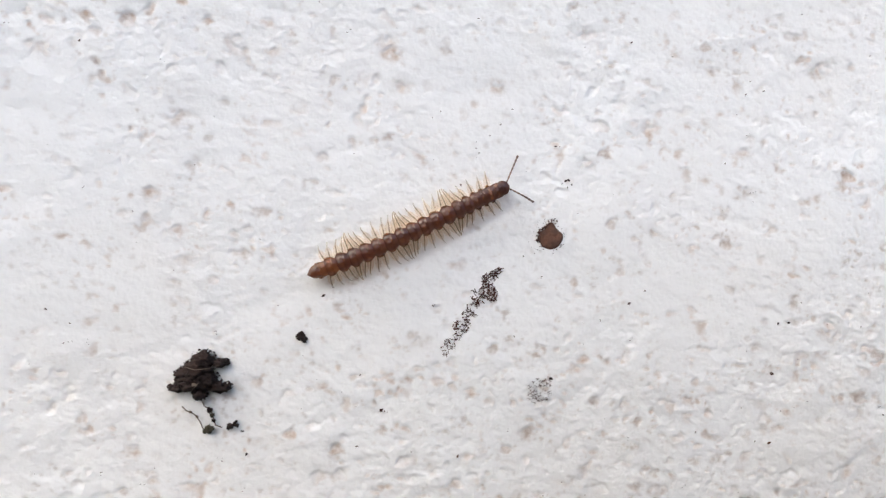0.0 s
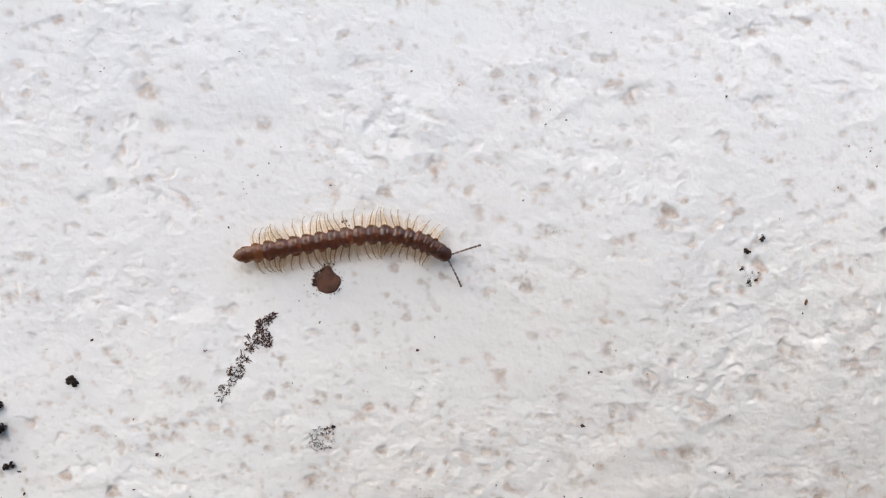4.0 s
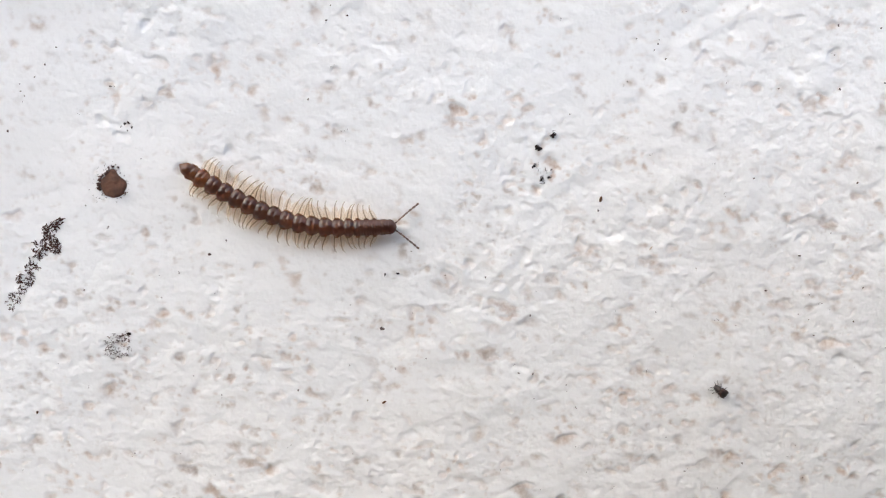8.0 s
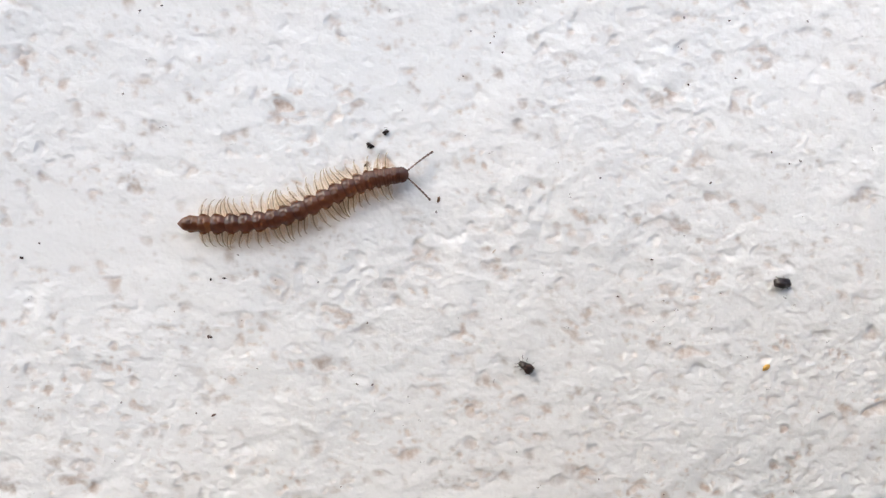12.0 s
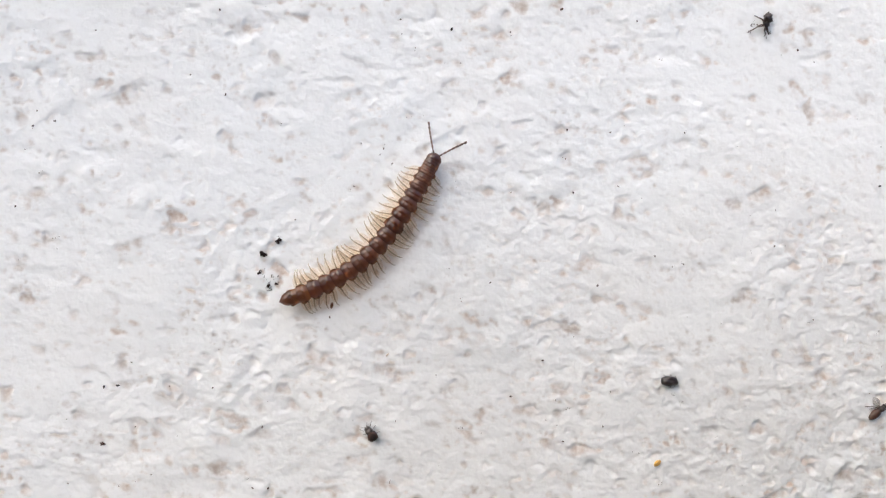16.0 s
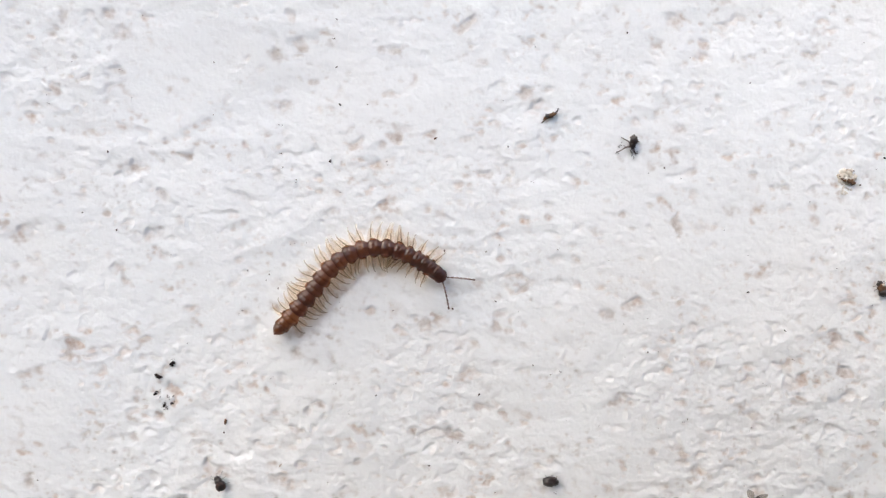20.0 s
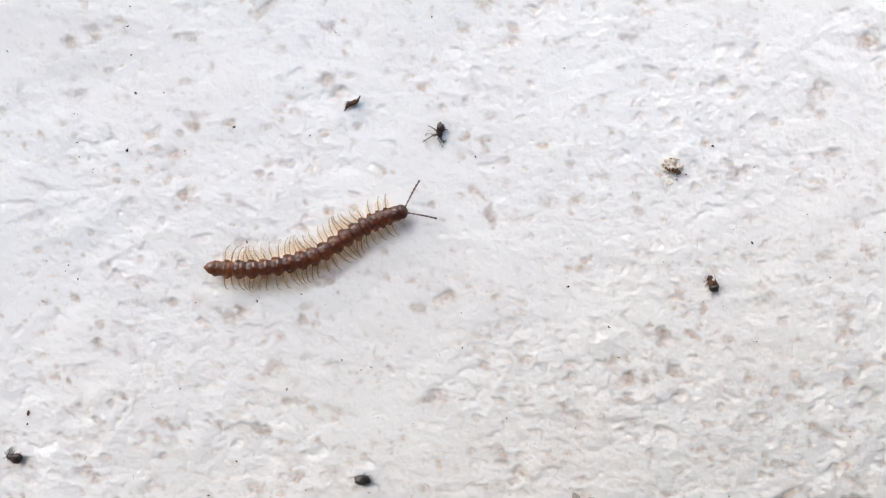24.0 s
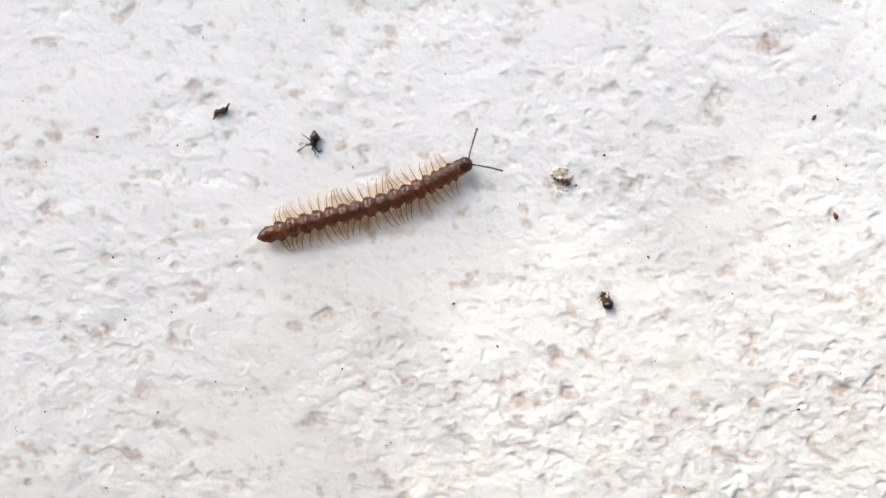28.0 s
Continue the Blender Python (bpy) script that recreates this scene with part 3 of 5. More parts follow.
def build_wall():
    out = [3.0, 1.4, 0.6, 0.25, 0.1, 0.03]
    xs = np.concatenate([FX0 - np.array(out), FX0 + np.arange(NX) * STEP, FX1 + np.array(out[::-1])])
    low = [0.556, 0.3, 0.12, 0.03]
    zs = np.concatenate([FZ0 - np.array(low), FZ0 + np.arange(NZ) * STEP, FZ1 + np.array([0.03, 0.12, 0.4, 0.9, 1.8])])
    h = np.zeros((len(zs), len(xs)))
    h[len(low):len(low) + NZ, len(out):len(out) + NX] = RELIEF * MM
    X, Z = np.meshgrid(xs, zs)
    front = np.stack([X, -h, Z], -1).reshape(-1, 3)
    n, m = len(xs), len(zs)
    idx = np.arange(n * m).reshape(m, n)
    quads = np.stack([idx[:-1, :-1], idx[:-1, 1:], idx[1:, 1:], idx[1:, :-1]], -1).reshape(-1, 4)
    # the back and the four narrow sides
    ring = np.concatenate([idx[0, :], idx[1:, -1], idx[-1, -2::-1], idx[-2:0:-1, 0]])
    back = front[ring].copy()
    back[:, 1] = 0.24
    k = len(front)
    count = len(ring)
    nxt = (np.arange(count) + 1) % count
    sides = np.stack([ring, k + np.arange(count), k + nxt, ring[nxt]], -1)
    co = np.concatenate([front, back, [[xs.mean(), 0.24, zs.mean()]]])
    mid = len(co) - 1
    tris = np.stack([k + nxt, k + np.arange(count), np.full(count, mid)], -1)
    quads = np.concatenate([quads, sides])
    me = bpy.data.meshes.new("wall")
    me.vertices.add(len(co))
    me.vertices.foreach_set("co", co.astype(np.float32).ravel())
    me.loops.add(quads.size + tris.size)
    me.loops.foreach_set("vertex_index", np.concatenate([quads.ravel(), tris.ravel()]).astype(np.int32))
    me.polygons.add(len(quads) + len(tris))
    starts = np.concatenate([np.arange(len(quads)) * 4, len(quads) * 4 + np.arange(len(tris)) * 3])
    me.polygons.foreach_set("loop_start", starts.astype(np.int32))
    me.update(calc_edges=True)
    me.validate()
    # this layer carries both the sand stains and the hollows' painted shade
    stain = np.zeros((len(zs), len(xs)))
    stain[len(low):len(low) + NZ, len(out):len(out) + NX] = STAIN_SHADE
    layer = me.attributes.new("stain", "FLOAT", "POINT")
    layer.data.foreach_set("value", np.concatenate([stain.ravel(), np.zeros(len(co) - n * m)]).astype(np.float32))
    me.materials.append(PLASTER)
    flags = np.ones(len(me.polygons), dtype=bool)
    flags[len(quads) - count:] = False
    me.polygons.foreach_set("use_smooth", flags)
    return tagged(new("wall", me), "rough white-painted plaster house wall with sandy stains and shade painted in its hollows", "wall", kind="structure")


build_wall()


def build_low_sky_blocker():
    """An unseen plain wall, added to keep low sky light off the plaster."""
    bm = bmesh.new()
    bmesh.ops.create_cube(bm, size=1.0)
    for v in bm.verts:
        v.co = Vector((v.co.x * 9.0, v.co.y * 0.24 - 1.42, v.co.z * 1.1 - 0.05))
    tagged(part("low_sky_blocker", bm, EARTH), "unseen plain grey wall added to block the low sky", "wall", kind="structure")


build_low_sky_blocker()


def build_ground():
    bm = bmesh.new()
    r = 600.0
    steps = [0, 0.6, 1.5, 4, 15, 80, r]
    rings = []
    for k in steps[1:]:
        rings.append([bm.verts.new((k * math.cos(a * math.tau / 32), -0.5 + k * math.sin(a * math.tau / 32), -0.6)) for a in range(32)])
    mid = bm.verts.new((0, -0.5, -0.6))
    for a in range(32):
        bm.faces.new((mid, rings[0][a], rings[0][(a + 1) % 32]))
        for q, w in zip(rings, rings[1:]):
            bm.faces.new((q[a], w[a], w[(a + 1) % 32], q[(a + 1) % 32]))
    ob = part("ground", bm, EARTH)
    tagged(ob, "bare grey garden earth at the foot of the wall", "ground", kind="structure")


build_ground()


def on_wall(x, z, heading=0.0, lift=0.0, sunk=True):
    """A pose on the plaster: local x along the heading, local z out of the wall. Millimetres and degrees."""
    a = radians(heading)
    f, up = Vector((math.cos(a), 0, math.sin(a))), Vector((0, -1, 0))
    left = up.cross(f)
    y = -(surf(x * MM, z * MM) if sunk else 0.0) - lift * MM
    m = Matrix((f, left, up)).transposed().to_4x4()
    m.translation = (x * MM, y, z * MM)
    return m


# ---- the millipede ----
SPINES = []


def spine(t, *c):
    """The line of the back at t seconds, from tail to head, in millimetres along and up the wall."""
    SPINES.append((t, np.array(c, dtype=float).reshape(-1, 2)))


spine(0, -23.29, -3.91, -20.60, -2.85, -17.93, -1.74, -15.30, -0.53, -12.71, 0.76, -10.15, 2.09, -7.58, 3.42, -5.00, 4.73)
spine(0.5, -21.76, -3.04, -19.00, -2.17, -16.26, -1.27, -13.54, -0.31, -10.86, 0.75, -8.21, 1.85, -5.53, 2.91, -2.83, 3.92)
spine(1, -19.69, -1.88, -16.93, -0.97, -14.16, -0.06, -11.42, 0.90, -8.71, 1.97, -6.02, 3.06, -3.28, 4.06, -0.52, 4.98)
spine(1.5, -17.81, -1.24, -15.04, -0.41, -12.29, 0.46, -9.56, 1.39, -6.85, 2.39, -4.13, 3.34, -1.35, 4.11, 1.46, 4.70)
spine(2, -15.72, -0.41, -12.91, 0.41, -10.11, 1.29, -7.35, 2.26, -4.58, 3.23, -1.79, 4.10, 1.07, 4.74, 3.97, 5.17)
spine(2.5, -13.75, 0.48, -10.90, 1.25, -8.06, 2.07, -5.24, 2.94, -2.41, 3.77, 0.43, 4.57, 3.25, 5.41, 6.07, 6.31)
spine(4.5, -6.66, 2.78, -3.81, 3.27, -0.96, 3.72, 1.90, 4.10, 4.78, 4.38, 7.65, 4.17, 10.30, 3.06, 12.44, 1.14)
spine(5, -5.23, 3.17, -2.37, 3.57, 0.51, 3.75, 3.40, 3.70, 6.25, 3.28, 8.93, 2.22, 11.29, 0.57, 13.29, -1.50)
spine(5.5, -3.96, 3.46, -1.04, 3.65, 1.88, 3.59, 4.77, 3.20, 7.59, 2.48, 10.24, 1.26, 12.59, -0.44, 14.63, -2.53)
spine(6, -2.20, 3.36, 0.69, 3.22, 3.56, 2.83, 6.36, 2.08, 9.07, 1.08, 11.66, -0.20, 14.03, -1.87, 16.16, -3.83)
spine(6.5, -0.13, 3.54, 2.64, 2.92, 5.37, 2.10, 8.03, 1.01, 10.61, -0.25, 13.11, -1.70, 15.58, -3.17, 18.02, -4.52)
spine(7, 2.19, 3.37, 4.87, 2.35, 7.50, 1.22, 10.08, -0.02, 12.63, -1.34, 15.15, -2.70, 17.81, -3.77, 20.62, -4.33)
spine(7.5, 4.31, 2.75, 6.87, 1.39, 9.42, 0.01, 12.01, -1.31, 14.67, -2.48, 17.38, -3.39, 20.20, -3.89, 23.12, -4.01)
spine(8, 6.42, 1.84, 8.87, 0.24, 11.39, -1.26, 14.02, -2.54, 16.80, -3.45, 19.69, -3.86, 22.62, -3.90, 25.54, -3.81)
spine(8.5, 8.18, 0.41, 10.64, -1.13, 13.25, -2.38, 16.01, -3.25, 18.88, -3.71, 21.83, -3.78, 24.79, -3.69, 27.73, -3.61)
spine(9, 10.04, -0.76, 12.57, -2.24, 15.30, -3.32, 18.16, -3.93, 21.08, -4.14, 24.01, -4.11, 26.94, -4.13, 29.87, -4.27)
spine(9.5, 11.94, -1.74, 14.64, -2.72, 17.45, -3.41, 20.36, -3.75, 23.29, -3.73, 26.19, -3.34, 29.09, -2.99, 32.04, -2.93)
spine(10, 13.90, -2.78, 16.78, -3.34, 19.68, -3.76, 22.60, -3.95, 25.53, -3.82, 28.38, -3.18, 31.22, -2.45, 34.13, -2.08)
spine(10.5, 15.74, -3.00, 18.67, -3.47, 21.60, -3.78, 24.53, -3.80, 27.44, -3.48, 30.23, -2.64, 32.86, -1.46, 35.41, -0.29)
spine(11, 18.28, -3.40, 21.18, -3.74, 24.10, -3.85, 27.01, -3.59, 29.85, -2.90, 32.53, -1.75, 34.97, -0.14, 37.24, 1.71)
spine(11.5, 20.36, -3.47, 23.28, -3.68, 26.21, -3.71, 29.10, -3.24, 31.81, -2.14, 34.42, -0.80, 37.11, 0.35, 40.01, 0.75)
spine(13.5, 28.92, -2.95, 31.79, -2.47, 34.67, -2.02, 37.55, -1.55, 40.38, -0.89, 43.16, 0.01, 45.84, 1.14, 48.38, 2.56)
spine(14, 31.21, -2.60, 34.08, -2.14, 36.93, -1.57, 39.77, -0.93, 42.57, -0.14, 45.15, 1.17, 47.44, 2.96, 49.59, 4.92)
spine(14.5, 33.69, -2.20, 36.55, -1.83, 39.37, -1.26, 42.13, -0.46, 44.79, 0.57, 47.24, 2.03, 49.48, 3.80, 51.71, 5.59)
spine(15, 36.00, -1.68, 38.82, -1.19, 41.58, -0.44, 44.20, 0.69, 46.66, 2.15, 48.93, 3.89, 51.09, 5.77, 53.34, 7.54)
spine(15.5, 38.44, -1.22, 41.16, -0.50, 43.79, 0.47, 46.24, 1.87, 48.42, 3.67, 50.34, 5.73, 52.12, 7.90, 53.87, 10.06)
spine(16, 40.79, -0.74, 43.44, 0.22, 45.99, 1.41, 48.30, 3.03, 50.25, 5.06, 51.88, 7.35, 53.36, 9.75, 54.73, 12.22)
spine(16.5, 43.29, 0.13, 45.70, 1.47, 47.95, 3.07, 49.84, 5.10, 51.34, 7.48, 52.59, 10.03, 53.89, 12.55, 55.25, 15.04)
spine(17, 45.40, 1.22, 47.74, 2.84, 49.86, 4.73, 51.58, 7.00, 52.94, 9.50, 54.15, 12.07, 55.57, 14.53, 57.22, 16.86)
spine(17.5, 47.32, 2.54, 49.55, 4.32, 51.57, 6.32, 53.34, 8.54, 55.00, 10.80, 56.56, 13.12, 58.11, 15.48, 59.73, 17.83)
spine(18, 48.81, 4.26, 50.68, 6.37, 52.36, 8.64, 53.97, 10.95, 55.71, 13.17, 57.41, 15.43, 58.92, 17.81, 60.36, 20.24)
spine(18.5, 50.36, 6.11, 51.97, 8.44, 53.50, 10.83, 54.99, 13.25, 56.53, 15.63, 58.17, 17.96, 59.93, 20.09, 61.80, 22.00)
spine(19, 50.57, 6.62, 52.32, 8.84, 54.09, 11.06, 55.80, 13.31, 57.47, 15.60, 59.42, 17.65, 61.85, 19.07, 64.57, 19.86)
spine(19.5, 50.77, 7.02, 52.59, 9.25, 54.34, 11.53, 56.10, 13.79, 58.12, 15.84, 60.65, 17.16, 63.48, 17.53, 66.25, 16.80)
spine(20, 50.55, 7.46, 52.60, 9.51, 54.50, 11.71, 56.40, 13.90, 58.92, 15.30, 61.79, 15.34, 64.43, 14.17, 66.74, 12.41)
spine(20.5, 50.87, 7.92, 53.04, 9.94, 55.23, 11.90, 57.59, 13.45, 60.33, 14.21, 63.24, 14.11, 65.98, 13.36, 68.54, 12.33)
spine(21, 51.86, 9.35, 54.14, 11.07, 56.59, 12.52, 59.34, 13.25, 62.19, 13.32, 65.03, 13.14, 67.87, 12.87, 70.71, 12.57)
spine(21.5, 53.63, 10.92, 56.19, 12.07, 58.89, 12.91, 61.77, 13.17, 64.67, 13.01, 67.54, 12.75, 70.43, 12.49, 73.36, 12.27)
spine(22, 55.75, 12.13, 58.60, 12.68, 61.48, 12.92, 64.38, 12.83, 67.27, 12.60, 70.16, 12.39, 73.05, 12.24, 75.95, 12.16)
spine(22.5, 57.46, 12.85, 60.37, 12.99, 63.27, 12.81, 66.15, 12.37, 69.02, 11.94, 71.91, 12.18, 74.69, 13.03, 77.41, 14.08)
spine(24.5, 65.31, 12.48, 68.18, 12.20, 71.06, 12.40, 73.80, 13.28, 76.36, 14.60, 78.64, 16.37, 81.11, 17.84, 83.84, 18.77)
spine(25, 67.81, 11.90, 70.69, 12.09, 73.49, 12.73, 76.09, 13.97, 78.51, 15.53, 80.87, 17.19, 83.25, 18.81, 85.65, 20.40)
spine(25.5, 69.81, 12.03, 72.57, 12.78, 75.30, 13.72, 77.92, 14.97, 80.42, 16.42, 82.94, 17.83, 85.56, 18.91, 88.20, 19.64)
spine(26, 71.95, 12.70, 74.60, 13.92, 77.28, 15.06, 79.96, 16.22, 82.57, 17.51, 85.24, 18.67, 88.09, 19.21, 91.00, 18.98)
spine(26.5, 74.12, 13.37, 76.66, 14.94, 79.31, 16.24, 82.00, 17.45, 84.66, 18.73, 87.38, 19.83, 90.27, 20.28, 93.15, 19.73)
spine(27, 76.46, 14.39, 78.95, 15.82, 81.62, 16.89, 84.34, 17.83, 87.04, 18.82, 89.80, 19.65, 92.65, 19.97, 95.43, 19.29)
spine(27.5, 78.61, 15.50, 81.25, 16.64, 84.00, 17.52, 86.80, 18.27, 89.57, 19.09, 92.35, 19.91, 95.14, 20.55, 97.85, 20.68)
spine(28, 80.57, 16.41, 83.33, 17.22, 86.11, 17.93, 88.91, 18.57, 91.70, 19.28, 94.42, 20.20, 97.04, 21.37, 99.60, 22.69)
FEELERS = [
    (0, 40, -52),
    (1, 49, -30),
    (2, 41, -31),
    (2.5, 54, -24),
    (4.5, 40, -44),
    (5, 23, -60),
    (6, 25, -52),
    (7, 52, -25),
    (8, 38, -42),
    (9, 27, -43),
    (10, 40, -30),
    (11, 33, -48),
    (11.5, 24, -58),
    (13.5, 61, -16),
    (14, 37, -32),
    (15, 59, -20),
    (16, 37, -34),
    (17, 14, -62),
    (18, 49, -29),
    (19, 29, -49),
    (19.5, 13, -53),
    (20, 31, -39),
    (21, 48, -39),
    (22, 40, -44),
    (22.5, 49, -26),
    (24.5, 37, -35),
    (25, 31, -52),
    (26, 38, -47),
    (27, 20, -51),
    (28, 45, -40),
]


def spine_at(t):
    ts = [s[0] for s in SPINES]
    k = min(max(int(np.searchsorted(ts, t)) - 1, 0), len(ts) - 2)
    u = (t - ts[k]) / (ts[k + 1] - ts[k])

    def rate(i):
        a, b = max(i - 1, 0), min(i + 1, len(ts) - 1)
        return (SPINES[b][1] - SPINES[a][1]) / (ts[b] - ts[a])
    d = ts[k + 1] - ts[k]
    return ((2 * u**3 - 3 * u**2 + 1) * SPINES[k][1] + (u**3 - 2 * u**2 + u) * d * rate(k)
            + (-2 * u**3 + 3 * u**2) * SPINES[k + 1][1] + (u**3 - u**2) * d * rate(k + 1))


def dense(p):
    """A smooth dense line through p with its running length, from head to tail."""
    p = p[::-1]
    n = len(p)
    q = []
    for i in range(n - 1):
        a, b, c, d = p[max(i - 1, 0)], p[i], p[i + 1], p[min(i + 2, n - 1)]
        for u in np.arange(0, 1, 0.05):
            q.append(0.5 * (2 * b + (c - a) * u + (2 * a - 5 * b + 4 * c - d) * u**2 + (3 * b - a - 3 * c + d) * u**3))
    q.append(p[-1])
    q = np.array(q)
    s = np.concatenate([[0], np.cumsum(np.hypot(*np.diff(q, axis=0).T))])
    return q, s


# length of each ring along the body and its half width, from head to tail, in millimetres
RING_LENGTH = [0.40, 0.80, 0.74, 0.76, 0.84, 0.95, 1.08] + [1.22] * 10 + [1.15, 1.0, 0.72]
RING_WIDTH = [0.74, 0.88, 0.92, 0.94, 0.95, 0.96, 0.97] + [0.97] * 9 + [0.97, 0.95, 0.88, 0.70]
BODY = sum(RING_LENGTH)
HEIGHT = 1.05


def ring_mesh(length, w, tail=0):
    """One trunk ring: a narrow front band under the ring before it and a domed hind band."""
    bm = bmesh.new()
    stations = ((0.62, 0.68, 0.76), (0.46, 0.74, 0.83), (0.36, 0.83, 0.90), (0.27, 0.92, 0.98), (0.18, 0.97, 1.045), (0.10, 0.98, 1.045), (0.02, 0.94, 0.97),
                (-0.05, 0.965, 1.0), (-0.15, 0.995, 1.08), (-0.24, 0.985, 1.065), (-0.33, 0.95, 1.03), (-0.41, 0.89, 0.97), (-0.46, 0.82, 0.89), (-0.50, 0.68, 0.74))
    sides = 48
    rings = []
    for x, wide, high in stations:
        if tail:
            wide, high = max(wide, 0.90), max(high, 0.95)
        ring = []
        for k in range(sides):
            a = k * math.tau / sides
            ca, sa = math.cos(a), math.sin(a)
            boss = 1 + 0.06 * max(0, sa) * math.cos(10 * a + (0 if x > 0.02 else math.pi)) * max(0, 1 - (abs(x) / 0.4) ** 2)
            y = w * 0.87 * wide * ca
            z = (0.60 if sa > 0 else 0.52) * high * boss * sa * (w / 0.97) ** 0.7
            taper = 1 - tail * max(0, 0.35 - x) * 0.7
            ring.append(bm.verts.new((x * length * MM, y * taper * MM, z * taper * MM)))
        rings.append(ring)
    for r, q in zip(rings, rings[1:]):
        for k in range(sides):
            f = bm.faces.new((r[k], q[k], q[(k + 1) % sides], r[(k + 1) % sides]))
            f.material_index = 1 if sides * 0.54 <= k < sides * 0.96 else 0
    bm.faces.new(rings[0])
    bm.faces.new(rings[-1][::-1])
    bmesh.ops.recalc_face_normals(bm, faces=bm.faces)
    return bm


def belly_mesh(length, w):
    """The pale plate under a ring."""
    bm = bmesh.new()
    for v in lump(bm, (0, 0, 0), (0.60 * length, 0.84 * w, 0.31), 0.03, 2, 4):
        v.co = Vector((v.co.x, v.co.y, v.co.z - 0.33)) * MM
    return bm


def keel_mesh(length, w, side):
    """The pale rounded flange at one side of a ring."""
    bm = bmesh.new()
    for v in lump(bm, (0, 0, 0), (0.27 * length, 0.17, 0.11), 0.05, 2, 3):
        p = v.co.copy()
        p.z += 0.06 * p.y * 2
        v.co = Vector((p.x - 0.10 * length - 0.25 * abs(p.y) * (p.x < 0), side * (w * 0.80 + p.y), p.z + 0.14)) * MM
    return bm


def head_mesh():
    bm = bmesh.new()
    for v in lump(bm, (0, 0, 0), (0.62, 0.72, 0.52), 0.03, 3, 5):
        v.co.x *= 1.0 - 0.15 * abs(v.co.y) / 0.80
        v.co = v.co * MM
    return bm


def telson_mesh():
    bm = bmesh.new()
    prof = ((0.75, 0.62), (0.45, 0.68), (0.2, 0.64), (0.0, 0.52), (-0.14, 0.38), (-0.25, 0.25), (-0.34, 0.14), (-0.41, 0.07), (-0.45, 0.03))
    rings = [[bm.verts.new((x * MM, r * 0.94 * MM * math.cos(k * math.tau / 16), r * 0.9 * MM * math.sin(k * math.tau / 16))) for k in range(16)] for x, r in prof]
    for r, q in zip(rings, rings[1:]):
        for k in range(16):
            bm.faces.new((r[k], q[k], q[(k + 1) % 16], r[(k + 1) % 16]))
    bm.faces.new(rings[0])
    bm.faces.new(rings[-1][::-1])
    bmesh.ops.recalc_face_normals(bm, faces=bm.faces)
    return bm


def leg_mesh(side, reach=1.0):
    """A jointed leg from its root: out, up over the knee and down to the wall."""
    pts = [(0, 0, 0), (-0.02, 0.36, 0.12), (-0.04, 0.80, 0.20), (-0.05, 1.22, 0.08), (-0.01, 1.55, -0.25), (0.08, 1.74, -0.70)]
    rad = (0.070, 0.064, 0.056, 0.048, 0.038, 0.026)
    fine = []
    for i in range(len(pts) - 1):
        fine += [(pts[i], rad[i] * 0.92), (tuple((a * 0.4 + b * 0.6) for a, b in zip(pts[i], pts[i + 1])), rad[i] * 1.05)]
    fine.append((pts[-1], rad[-1]))
    bm = bmesh.new()
    tube(bm, [(p[0] * MM, side * p[1] * reach * MM, p[2] * MM) for p, _ in fine], [r * MM for _, r in fine], 6)
    for f in bm.faces:
        f.material_index = 1
    # clear sheath round the shaft: pale leg bases, widened to paint a warm haze
    sheath = ((0.0, 0.20), (0.20, 0.29), (0.50, 0.33), (0.85, 0.31), (1.10, 0.23), (1.25, 0.12), (1.30, 0.03))
    tube(bm, [(-0.03 * MM, side * y * reach * MM, (0.14 * math.sin(y * 1.9) - 0.12) * MM) for y, _ in sheath], [w * MM for _, w in sheath], 8)
    bmesh.ops.recalc_face_normals(bm, faces=bm.faces)
    return bm


def feeler_mesh():
    bm = bmesh.new()
    pts, rad = [], []
    for k in range(7):
        a, b = k / 7 * 3.05, (k + 1) / 7 * 3.05
        w = 0.078 + 0.026 * k / 6
        for x, r in ((a + 0.02, w * 0.62), (a + 0.16, w * 0.85), (b - 0.08, w * 1.15), (b - 0.01, w * 0.8)):
            pts.append((x * MM, 0.05 * math.sin(x) * MM, (0.14 * math.sin(x * 0.9) - 0.05 * x * x * 0.5) * MM))
            rad.append(r * MM)
    tube(bm, pts, rad, 7)
    bmesh.ops.recalc_face_normals(bm, faces=bm.faces)
    return bm


LEGS = []


